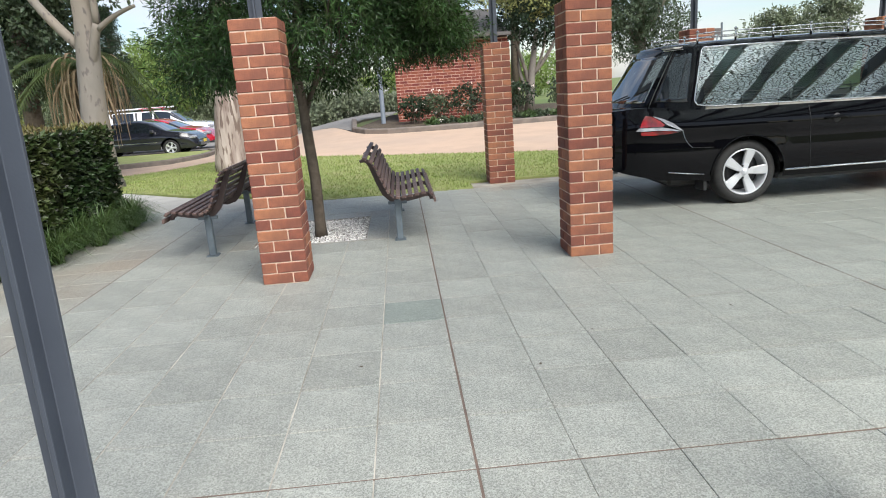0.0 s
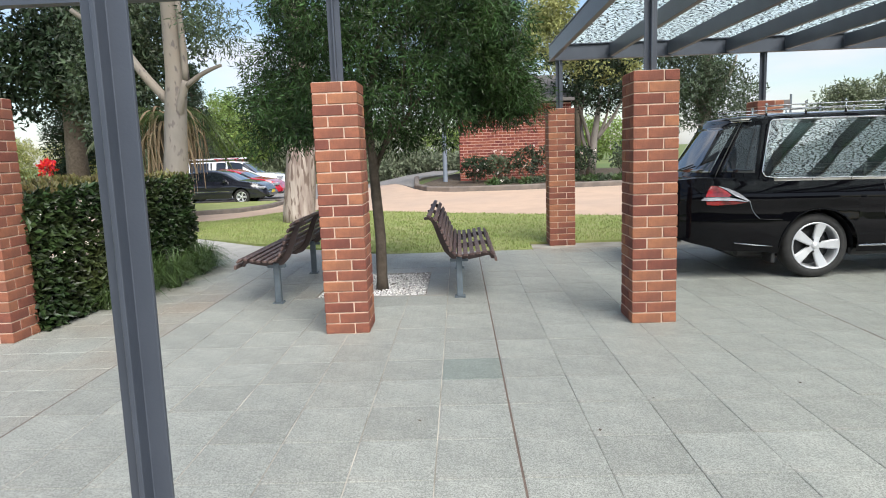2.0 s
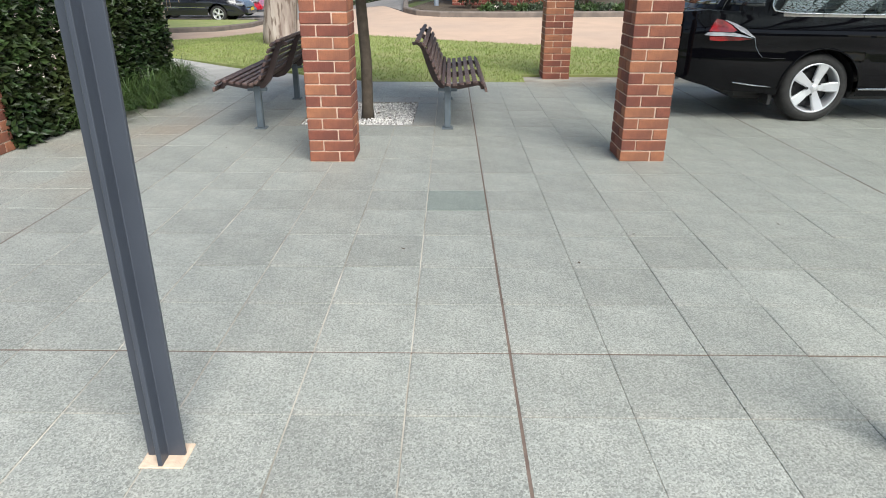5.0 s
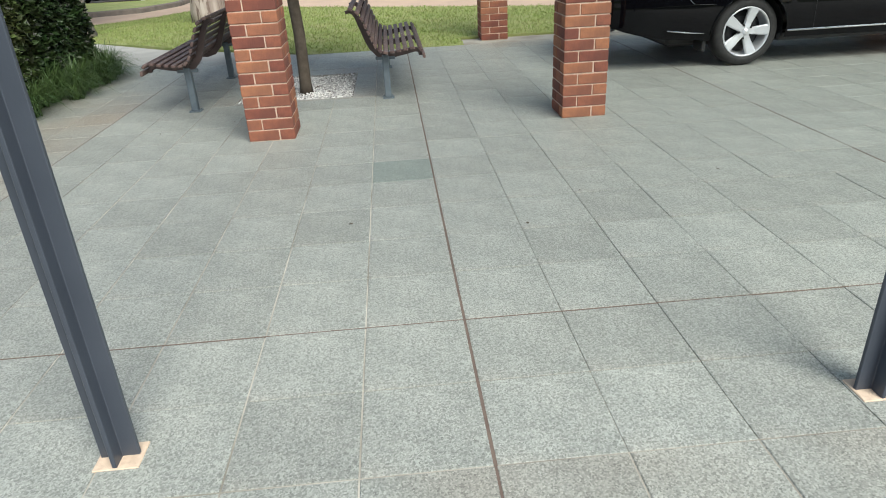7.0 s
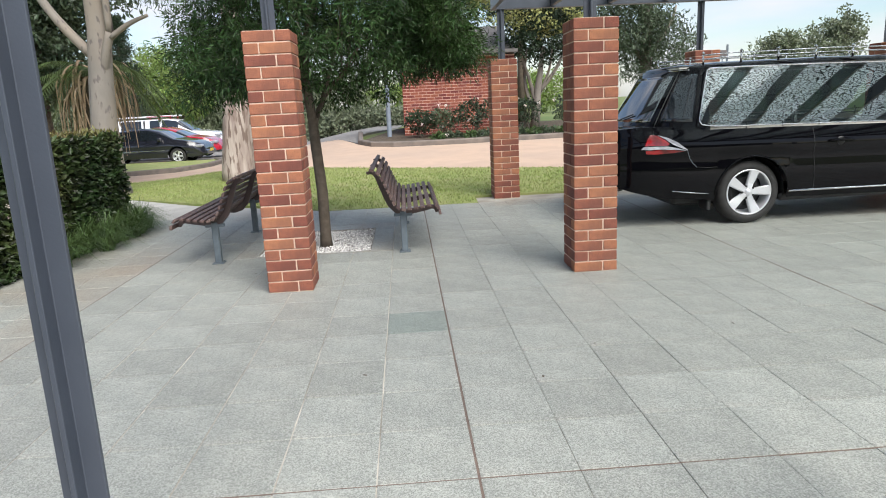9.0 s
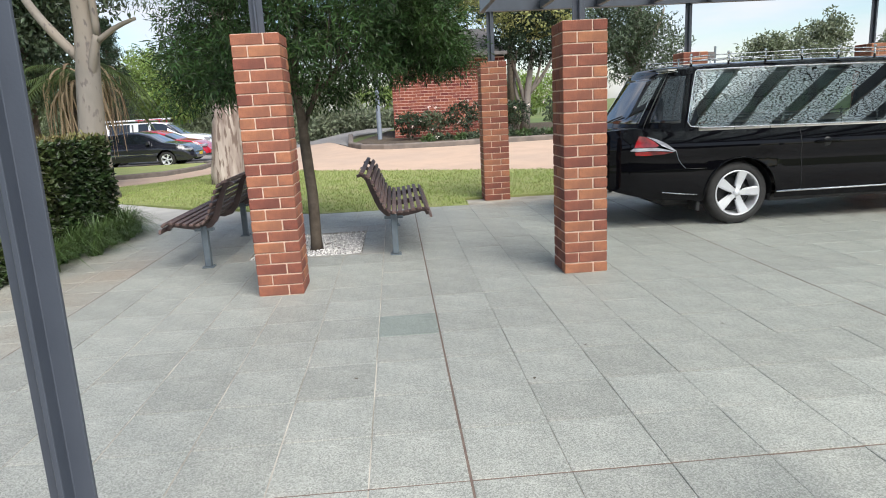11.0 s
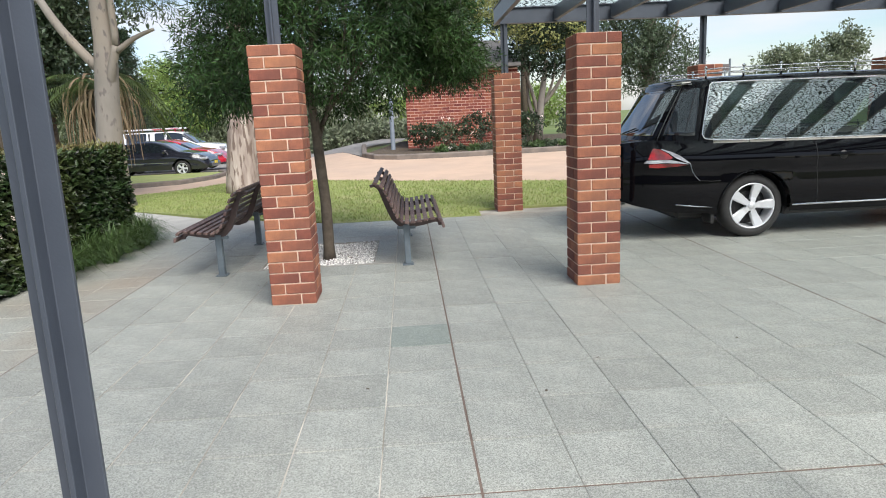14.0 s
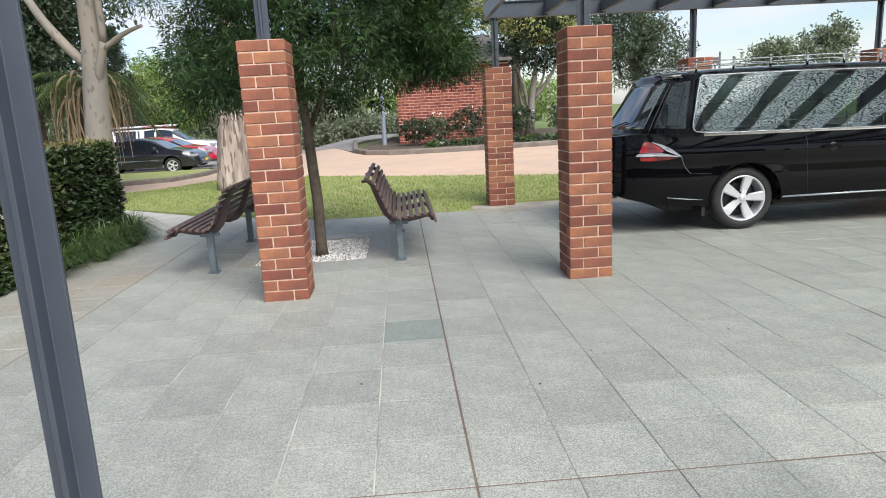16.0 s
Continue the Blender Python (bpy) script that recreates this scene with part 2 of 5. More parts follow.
def pattern_glass(name):
    """Roof glass with a printed pale pattern of curling leaf shapes."""
    m = bpy.data.materials.new(name)
    m.use_nodes = True
    n, l = m.node_tree.nodes, m.node_tree.links
    n.clear()
    out = n.new("ShaderNodeOutputMaterial")
    co = n.new("ShaderNodeTexCoord")
    warp = n.new("ShaderNodeTexNoise")
    warp.inputs["Scale"].default_value = 5
    warp.inputs["Detail"].default_value = 2
    l.new(co.outputs["Object"], warp.inputs["Vector"])
    shift = n.new("ShaderNodeMix")
    shift.data_type = "VECTOR"
    shift.inputs["Factor"].default_value = 0.16
    l.new(co.outputs["Object"], shift.inputs["A"])
    l.new(warp.outputs["Color"], shift.inputs["B"])
    lean = n.new("ShaderNodeMapping")
    lean.inputs["Rotation"].default_value = (0, 0, 0.6)
    lean.inputs["Scale"].default_value = (13.0, 30.0, 1.0)
    l.new(shift.outputs["Result"], lean.inputs["Vector"])
    cells = n.new("ShaderNodeTexVoronoi")
    cells.feature = "DISTANCE_TO_EDGE"
    cells.voronoi_dimensions = "2D"
    cells.inputs["Scale"].default_value = 1.0
    l.new(lean.outputs["Vector"], cells.inputs["Vector"])
    cut = n.new("ShaderNodeMath")
    cut.operation = "GREATER_THAN"
    cut.inputs[1].default_value = 0.13
    l.new(cells.outputs["Distance"], cut.inputs[0])
    fac = cut.outputs[0]
    clear = n.new("ShaderNodeBsdfTransparent")
    clear.inputs["Color"].default_value = (0.07, 0.085, 0.09, 1)
    gloss = n.new("ShaderNodeBsdfGlossy")
    gloss.inputs["Roughness"].default_value = 0.02
    fres = n.new("ShaderNodeFresnel")
    fres.inputs["IOR"].default_value = 1.5
    pane = n.new("ShaderNodeMixShader")
    l.new(fres.outputs[0], pane.inputs[0])
    l.new(clear.outputs[0], pane.inputs[1])
    l.new(gloss.outputs[0], pane.inputs[2])
    pale = n.new("ShaderNodeBsdfDiffuse")
    pale.inputs["Color"].default_value = (0.62, 0.70, 0.70, 1)
    lit = n.new("ShaderNodeBsdfTranslucent")
    lit.inputs["Color"].default_value = (0.68, 0.79, 0.82, 1)
    film = n.new("ShaderNodeMixShader")
    film.inputs[0].default_value = 0.8
    l.new(pale.outputs[0], film.inputs[1])
    l.new(lit.outputs[0], film.inputs[2])
    sheer = n.new("ShaderNodeBsdfTransparent")
    sheer.inputs["Color"].default_value = (0.88, 0.93, 0.94, 1)
    veil = n.new("ShaderNodeMixShader")
    veil.inputs[0].default_value = 0.40
    l.new(film.outputs[0], veil.inputs[1])
    l.new(sheer.outputs[0], veil.inputs[2])
    mix = n.new("ShaderNodeMixShader")
    l.new(fac, mix.inputs[0])
    l.new(pane.outputs[0], mix.inputs[1])
    l.new(veil.outputs[0], mix.inputs[2])
    l.new(mix.outputs[0], out.inputs["Surface"])
    return m


def tinted_glass(name, tint):
    """Clear car glass, tinted, with a real mirror sheen."""
    m = bpy.data.materials.new(name)
    m.use_nodes = True
    n, l = m.node_tree.nodes, m.node_tree.links
    n.clear()
    out = n.new("ShaderNodeOutputMaterial")
    clear = n.new("ShaderNodeBsdfTransparent")
    clear.inputs["Color"].default_value = (*tint, 1)
    gloss = n.new("ShaderNodeBsdfGlossy")
    gloss.inputs["Roughness"].default_value = 0.015
    fres = n.new("ShaderNodeFresnel")
    fres.inputs["IOR"].default_value = 4.0
    mix = n.new("ShaderNodeMixShader")
    l.new(fres.outputs[0], mix.inputs[0])
    l.new(clear.outputs[0], mix.inputs[1])
    l.new(gloss.outputs[0], mix.inputs[2])
    l.new(mix.outputs[0], out.inputs["Surface"])
    return m


M_LACE = tinted_glass("tinted_hearse_glass", (0.24, 0.33, 0.32))
M_REARGLASS = tinted_glass("raked_rear_glass", (0.06, 0.07, 0.075))
M_CANOPY = pattern_glass("leaf_patterned_roof_glass")


# ---------------------------------------------------------------- small builders
def link_mesh(name, bm, material, parent=None, label="", smooth=False):
    me = bpy.data.meshes.new(name)
    bm.normal_update()
    bm.to_mesh(me)
    bm.free()
    me.materials.append(material)
    if smooth:
        me.polygons.foreach_set("use_smooth", [True] * len(me.polygons))
    ob = new(name, me)
    if parent:
        ob.parent = parent
    if label:
        ob["label"] = label
    return ob


def part(name, bm, material, parent, label="", smooth=False):
    return link_mesh(name, bm, material, parent, label, smooth)


def thing(name, label, category, at=(0, 0, 0), turn=0, group="", kind=""):
    e = new(name)
    e.empty_display_size = 0.1
    e.matrix_basis = pose(*at, 0, 0, turn)
    return tagged(e, label, category, group, kind)


def structure(ob, label, category):
    return tagged(ob, label, category, kind="structure")


def add_box(bm, x0, x1, y0, y1, z0, z1, bevel=0.0):
    b = bmesh.new() if bevel else bm
    vs = [b.verts.new((x, y, z)) for z in (z0, z1) for y in (y0, y1) for x in (x0, x1)]
    for f in ((0, 2, 3, 1), (4, 5, 7, 6), (0, 1, 5, 4), (2, 6, 7, 3), (0, 4, 6, 2), (1, 3, 7, 5)):
        b.faces.new([vs[i] for i in f])
    if bevel:
        bmesh.ops.bevel(b, geom=b.edges[:], offset=bevel, segments=1, affect="EDGES")
        tmp = bpy.data.meshes.new("tmp")
        b.to_mesh(tmp)
        b.free()
        bm.from_mesh(tmp)
        bpy.data.meshes.remove(tmp)
    return bm


def box(x0, x1, y0, y1, z0, z1, bevel=0.0):
    return add_box(bmesh.new(), x0, x1, y0, y1, z0, z1, bevel)


def add_tube(bm, pts, radii, sides=8, wobble=0.0, cap=True):
    """A tapered tube through pts."""
    pts = [Vector(p) for p in pts]
    if not hasattr(radii, "__len__"):
        radii = [radii] * len(pts)
    rings = []
    side = None
    for i, p in enumerate(pts):
        d = (pts[min(i + 1, len(pts) - 1)] - pts[max(i - 1, 0)]).normalized()
        ref = side if side is not None else (Vector((1, 0, 0)) if abs(d.x) < 0.8 else Vector((0, 1, 0)))
        up = d.cross(ref).normalized()
        side = up.cross(d).normalized()
        ring = []
        for k in range(sides):
            a = 2 * math.pi * k / sides
            r = radii[i]
            if wobble:
                r *= 1 + wobble * noise.noise(Vector((p.x * 2 + math.cos(a) * 1.3, p.y * 2 + math.sin(a) * 1.3, p.z * 2.2)))
            ring.append(bm.verts.new(p + r * (math.cos(a) * side + math.sin(a) * up)))
        rings.append(ring)
    for a, b in zip(rings, rings[1:]):
        for k in range(sides):
            bm.faces.new((a[k], a[(k + 1) % sides], b[(k + 1) % sides], b[k]))
    if cap:
        bm.faces.new(rings[0][::-1])
        bm.faces.new(rings[-1])
    return bm


def tube(pts, radii, sides=8, wobble=0.0):
    return add_tube(bmesh.new(), pts, radii, sides, wobble)


def add_prism(bm, outline, lo, hi, axis="z"):
    """A prism over an outline; axis names the direction of its height."""
    def place(u, v, w):
        return {"z": (u, v, w), "y": (u, w, v), "x": (w, u, v)}[axis]
    a = [bm.verts.new(place(u, v, lo)) for u, v in outline]
    b = [bm.verts.new(place(u, v, hi)) for u, v in outline]
    n = len(a)
    bm.faces.new(a[::-1])
    bm.faces.new(b)
    for i in range(n):
        bm.faces.new((a[i], a[(i + 1) % n], b[(i + 1) % n], b[i]))
    bmesh.ops.recalc_face_normals(bm, faces=bm.faces[:])
    return bm


def prism(outline, lo, hi, axis="z"):
    return add_prism(bmesh.new(), outline, lo, hi, axis)


def mesh_from(name, verts, faces, material, parent=None, smooth=False):
    me = bpy.data.meshes.new(name)
    me.from_pydata(verts if isinstance(verts, list) else verts.tolist(), [], faces if isinstance(faces, list) else faces.tolist())
    me.materials.append(material)
    if smooth:
        me.polygons.foreach_set("use_smooth", [True] * len(me.polygons))
    ob = new(name, me)
    if parent:
        ob.parent = parent
    return ob


def leaf_arrays(rng, places, length, width, aims=None, spread=1.0, droop=0.0):
    """Pointed leaves, each a folded pair of triangles, at places; aims are their rough directions."""
    n = len(places)
    d = rng.normal(size=(n, 3)) * spread
    if aims is not None:
        d += aims
    d[:, 2] -= droop
    d /= np.linalg.norm(d, axis=1)[:, None] + 1e-9
    s = np.cross(d, rng.normal(size=(n, 3)))
    s /= np.linalg.norm(s, axis=1)[:, None] + 1e-9
    ln = length * rng.uniform(0.65, 1.3, (n, 1))
    wd = width * rng.uniform(0.7, 1.3, (n, 1))
    up = np.cross(s, d)
    a = places
    b = places + d * ln * 0.45 + s * wd * 0.5 + up * wd * 0.15
    c = places + d * ln
    e = places + d * ln * 0.45 - s * wd * 0.5 + up * wd * 0.15
    v = np.stack([a, b, c, e], 1).reshape(-1, 3)
    f = np.arange(4 * n).reshape(-1, 4)
    return v, f


def ellipsoid_points(rng, n, centre, radii, shell=0.5):
    d = rng.normal(size=(n, 3))
    d /= np.linalg.norm(d, axis=1)[:, None]
    r = rng.uniform(shell, 1, (n, 1)) ** 0.6
    return np.array(centre) + d * r * np.array(radii), d


def crown_arrays(rng, clumps, per, length, width, clump_r, droop=0.2, spread=0.9):
    """Leaves in clumps: every clump is a spray of leaves round its middle."""
    c = np.repeat(clumps, per, axis=0)
    off = rng.normal(size=c.shape)
    off /= np.linalg.norm(off, axis=1)[:, None] + 1e-9
    off *= rng.uniform(0.1, 1, (len(c), 1)) ** 0.5
    r = np.repeat(rng.uniform(0.6, 1.35, (len(clumps), 1)), per, axis=0) * clump_r
    return leaf_arrays(rng, c + off * r * np.array([1, 1, 0.75]), length, width, off, spread, droop)


def ground_z(x, y):
    """The ground rises gently behind the terrace in the middle and falls towards the car park."""
    if y < 9.1:
        return 0.0
    v = min(1, max(0, (x + 7) / 6))
    return -0.016 * (min(y, 32) - 9.1) + 0.058 * (min(y, 23) - 9.1) * v * v * (3 - 2 * v)


# ---------------------------------------------------------------- ground and roads
def sheet(name, outline, lift, material, label, category, step=0.8):
    """A flat-lying area draped over the ground, with a rim that goes down into it."""
    bm = bmesh.new()
    top = [bm.verts.new((x, y, 0)) for x, y in outline]
    bm.faces.new(top)
    xs, ys = [p[0] for p in outline], [p[1] for p in outline]
    for lo, hi, axis in ((min(xs), max(xs), 0), (min(ys), max(ys), 1)):
        v = lo + step
        while v < hi:
            no = Vector((1, 0, 0)) if axis == 0 else Vector((0, 1, 0))
            bmesh.ops.bisect_plane(bm, geom=bm.verts[:] + bm.edges[:] + bm.faces[:], plane_co=no * v, plane_no=no)
            v += step
    for v in bm.verts:
        v.co.z = ground_z(v.co.x, v.co.y) + lift
    rim = [e for e in bm.edges if e.is_boundary]
    made = bmesh.ops.extrude_edge_only(bm, edges=rim)
    for g in made["geom"]:
        if isinstance(g, bmesh.types.BMVert):
            g.co.z -= 0.15
    bmesh.ops.recalc_face_normals(bm, faces=bm.faces[:])
    return structure(link_mesh(name, bm, material), label, category)


bm = bmesh.new()
gx = [-1500, -400, -120, -60] + [-40 + 2 * i for i in range(41)] + [60, 120, 400, 1500]
gy = [-1500, -300, -60, -20, 0, 9.1] + [10 + 2 * i for i in range(21)] + [60, 90, 160, 400, 1500]
grid = [[bm.verts.new((x, y, ground_z(x, y) - 0.07)) for x in gx] for y in gy]
for r0, r1 in zip(grid, grid[1:]):
    for i in range(len(gx) - 1):
        bm.faces.new((r0[i], r0[i + 1], r1[i + 1], r1[i]))
structure(link_mesh("ground", bm, M_FIELD, smooth=True), "wide grassy ground sloping gently round the terrace", "ground")

LAWN = [(-1.1, 9.12), (0.98, 9.12), (0.98, 9.66), (9.5, 9.66), (9.5, 9.9), (3.0, 12.13), (1.65, 12.61), (-0.24, 13.3), (-1.56, 13.9), (-3.16, 15.3),
        (-4.6, 16.6), (-5.8, 16.3), (-6.7, 16.1), (-9.5, 16.0), (-9.5, 14.6), (-5.2, 12.0), (-3.44, 10.5)]
sheet("lawn", LAWN, 0.0, M_GRASS, "mown green lawn patch with dry spots", "lawn")
DRIVE = [(9.6, 9.7), (3.1, 12.0), (1.7, 12.5), (-0.24, 13.2), (-1.6, 13.8), (-3.2, 15.2), (-4.6, 16.5), (-5.8, 16.2), (-12, 15.9), (-13, 18.6),
         (-8.0, 19.2), (-6.9, 19.9), (-6.3, 21.6), (-6.6, 25), (-2.2, 22.0), (-1.35, 19.1), (-0.3, 17.85), (1.25, 17.75), (4.4, 18.0), (14, 18.4), (14, 9.7)]
sheet("driveway", DRIVE, -0.035, M_DRIVE, "wide pinkish concrete driveway curving past the lawn", "driveway")
ROAD = [(-2.2, 21.9), (-6.7, 25), (-7, 27), (-30, 27), (-30, 44), (-6, 44), (0.0, 36), (-0.6, 29), (-1.5, 22.5), (-1.3, 19.2)]
sheet("road", ROAD, -0.03, M_ASPHALT, "grey asphalt road and car park", "road", 1.5)
ISLAND = [(-13, 18.8), (-8.0, 19.4), (-7.1, 20.1), (-6.5, 21.7), (-6.7, 24.4), (-7.4, 25.6), (-13, 25.6)]
sheet("grass_island", ISLAND, 0.03, M_GRASS, "low grass island edged with a kerb", "lawn", 1.2)
BED = [(-1.2, 19.2), (-0.25, 18.0), (1.25, 17.9), (4.4, 18.15), (14, 18.55), (14, 24), (0, 24), (-0.5, 22)]
sheet("garden_bed", BED, 0.07, M_SOIL, "mulched garden bed along the brick building", "garden bed", 1.0)


def kerb(points, label, w=0.16, h=0.13):
    bm = bmesh.new()
    prof = [(-w / 2, -0.1), (-w / 2, h - 0.03), (-w / 2 + 0.03, h), (w / 2 - 0.03, h), (w / 2, h - 0.03), (w / 2, -0.1)]
    rows = []
    fine = []
    for (x0, y0), (x1, y1) in zip(points, points[1:]):
        n = max(1, int(math.hypot(x1 - x0, y1 - y0) / 0.5))
        fine += [(x0 + (x1 - x0) * i / n, y0 + (y1 - y0) * i / n) for i in range(n)]
    fine.append(points[-1])
    for i, (x, y) in enumerate(fine):
        a, b = fine[max(i - 1, 0)], fine[min(i + 1, len(fine) - 1)]
        d = Vector((b[0] - a[0], b[1] - a[1])).normalized()
        rows.append([bm.verts.new((x - d.y * u, y + d.x * u, ground_z(x, y) - 0.03 + v)) for u, v in prof])
    for a, b in zip(rows, rows[1:]):
        for k in range(len(prof) - 1):
            bm.faces.new((a[k], b[k], b[k + 1], a[k + 1]))
    bmesh.ops.recalc_face_normals(bm, faces=bm.faces[:])
    return structure(link_mesh("kerb", bm, M_KERB), label, "kerb")


kerb([(-13, 18.75), (-8.0, 19.35), (-7.05, 20.05), (-6.45, 21.7), (-6.65, 24.4), (-7.3, 25.6)], "weathered concrete kerb round the grass island")
kerb([(-1.5, 22.4), (-1.3, 19.2), (-0.9, 18.3), (-0.3, 17.95), (1.25, 17.85), (4.4, 18.1), (14, 18.5)], "weathered concrete kerb along the garden bed")

# ---------------------------------------------------------------- terrace paving
ROWS_Y = [1.35, 1.742, 2.14, 2.55, 2.955, 3.39, 3.815, 4.225, 4.64]
ROWS_Y = [1.35 - 0.4 * k for k in range(8, 0, -1)] + ROWS_Y + [4.64 + 0.406 * k for k in range(1, 12)]
COLS_X = [0.19 + 0.389 * k for k in range(-18, 32)]


def slab_mesh(name, w, d, material):
    """A paver with eased top edges; its joints stay open round it."""
    bm = bmesh.new()
    e, t = 0.0016, 0.03
    low = [bm.verts.new((x, y, -t)) for x, y in ((0, 0), (w, 0), (w, d), (0, d))]
    mid = [bm.verts.new((x, y, -e)) for x, y in ((0, 0), (w, 0), (w, d), (0, d))]
    top = [bm.verts.new((x, y, 0)) for x, y in ((e, e), (w - e, e), (w - e, d - e), (e, d - e))]
    for a, b in ((low, mid), (mid, top)):
        for k in range(4):
            bm.faces.new((a[k], a[(k + 1) % 4], b[(k + 1) % 4], b[k]))
    bm.faces.new(top)
    me = bpy.data.meshes.new(name)
    bm.to_mesh(me)
    bm.free()
    me.materials.append(material)
    return me


def in_paving(x, y):
    """Where the terrace is paved: not in the tree pit, nor past the lawn's edge."""
    if -1.55 < x < -0.42 and 6.33 < y < 7.56:
        return False
    if x < -3.7 and y > 5.25:
        return False
    if y > 9.06 and x < 0.97:
        return False
    return y < 9.62


tiles_near, tiles_far = [], []
for i, x0 in enumerate(COLS_X[:-1]):
    for j, y0 in enumerate(ROWS_Y[:-1]):
        x1, y1 = COLS_X[i + 1], ROWS_Y[j + 1]
        if not in_paving((x0 + x1) / 2, (y0 + y1) / 2) and not (x1 > -1.55 and x0 < -0.42 and y1 > 6.33 and y0 < 7.56):
            continue
        if x1 > -1.55 and x0 < -0.42 and y1 > 6.33 and y0 < 7.56:
            # cut round the tree pit
            cuts = [(x0, min(x1, -1.55), y0, y1), (max(x0, -0.42), x1, y0, y1), (max(x0, -1.55), min(x1, -0.42), y0, min(y1, 6.33)), (max(x0, -1.55), min(x1, -0.42), max(y0, 7.56), y1)]
            tiles_far += [c for c in cuts if c[1] - c[0] > 0.03 and c[3] - c[2] > 0.03]
            continue
        (tiles_near if -2.6 < x0 < 3.5 and 1.3 < y0 < 8.6 else tiles_far).append((x0, x1, y0, y1))

bm = bmesh.new()
for a, b, c, d in ((-6.8, -3.75, -1.9, 5.25), (-3.75, -1.55, -1.9, 9.1), (-0.42, 0.187, -1.9, 9.1), (-1.55, -0.42, -1.9, 6.33), (-1.55, -0.42, 7.56, 9.1)):
    add_box(bm, a, b, c, d, -0.06, -0.0035)
paving = structure(link_mesh("pavement", bm, M_GROUT), "terrace of square speckled grey-green granite pavers", "pavement")
bm = box(0.193, 12.3, -1.9, 9.62, -0.06, -0.004)
part("grout_bed", bm, M_GROUT_DARK, paving, "stained dark grout")
for x in (0.19 - 7 * 0.389, 0.19, 0.19 + 7 * 0.389):
    part("expansion_joint", box(x - 0.006, x + 0.006, -1.9, 9.1, -0.03, -0.002), M_SEAL, paving, "brown sealed expansion joint")
for y in (2.14,):
    part("expansion_joint", box(-3.7, 12.2, y - 0.006, y + 0.006, -0.03, -0.0025), M_SEAL, paving, "brown sealed expansion joint")
# the side path beyond the hedge
bm = prism([(-3.75, 8.3), (-1.1, 9.1), (-3.44, 10.48), (-5.2, 11.98), (-9.5, 14.55), (-9.5, 11.0), (-3.75, 9.0)], -0.08, -0.006)
structure(link_mesh("path", bm, M_PATH), "pale concrete side path beside the hedge", "path")

structure(link_mesh("hedge_bed", box(-6.6, -3.76, 5.27, 8.75, -0.09, -0.004), M_SOIL), "dark soil bed under the hedge", "garden bed")

# tree pit
PIT = thing("tree_pit", "square pit of white gravel round the tree", "tree pit", (-0.98, 6.945, 0), kind="structure")
part("pit_soil", box(-0.56, 0.56, -0.61, 0.61, -0.1, -0.03), M_SOIL, PIT)
rng = np.random.default_rng(5)
n = 5600
c = np.stack([rng.uniform(-0.55, 0.55, n), rng.uniform(-0.6, 0.6, n), rng.uniform(-0.028, 0.0, n)], 1)
base = np.array([[1, 0, 0], [-1, 0, 0], [0, 1, 0], [0, -1, 0], [0, 0, 0.7], [0, 0, -0.7]], float)
oct_f = np.array([[0, 2, 4], [2, 1, 4], [1, 3, 4], [3, 0, 4], [2, 0, 5], [1, 2, 5], [3, 1, 5], [0, 3, 5]])
v = base[None] * rng.uniform(0.006, 0.014, (n, 1, 1)) * rng.uniform(0.7, 1.3, (n, 6, 1))
ang = rng.uniform(0, 6.28, n)
rot = np.zeros((n, 3, 3))
rot[:, 0, 0], rot[:, 0, 1], rot[:, 1, 0], rot[:, 1, 1], rot[:, 2, 2] = np.cos(ang), -np.sin(ang), np.sin(ang), np.cos(ang), 1
v = np.einsum("nij,nkj->nki", rot, v) + c[:, None]
pebbles = mesh_from("gravel", v.reshape(-1, 3), (oct_f[None] + 6 * np.arange(n)[:, None, None]).reshape(-1, 3), M_GRAVEL, PIT)
pebbles["kind"] = "stuff"


# ---------------------------------------------------------------- brick pillars
def brick_mesh(name, w, d, h, material):
    bm = box(-w / 2, w / 2, -d / 2, d / 2, 0, h, 0.004)
    me = bpy.data.meshes.new(name)
    bm.normal_update()
    bm.to_mesh(me)
    bm.free()
    me.materials.append(material)
    return me


BRICK = brick_mesh("brick", 0.230, 0.110, 0.0765, M_BRICK)
pillar_jobs = []


def pillar(x, y, label, scale=1.0):
    p = thing("brick_pillar", label, "pillar", (x, y, 0), group="brick pillars of the canopy")
    p.scale = (scale, scale, 1)
    part("mortar_core", box(-0.169, 0.169, -0.169, 0.169, -0.01, 1.976, 0.002), M_MORTAR, p, "pale pinkish mortar")
    pillar_jobs.append(p)
    return p


def lay_bricks(p):
    r = random.Random(p.name)
    for c in range(23):
        for k in range(4):
            ob = new("brick", BRICK)
            ob.parent = p
            side = 1 if c % 2 else -1
            a = 90 * k
            m = pose(0, 0, c * 0.086 + 0.0045, 0, 0, a) @ pose(side * 0.06 + r.uniform(-0.001, 0.001), -0.12 + r.uniform(-0.0012, 0.0012), r.uniform(-0.001, 0.001), 0, r.uniform(-0.25, 0.25), 0)
            ob.matrix_basis = m


pillar(1.475, 5.175, "red brick pillar beside the parked hearse")
pillar(-0.98, 5.115, "red brick pillar in front of the benches and tree")
pillar(1.44, 9.57, "darker red brick pillar standing on the lawn's edge", 1.07)
pillar(-3.89, 5.11, "red brick pillar at the corner of the hedge")
pillar(4.40, 9.60, "red brick pillar behind the hearse", 1.05)
pillar(7.25, 9.60, "red brick pillar behind the hearse", 1.05)


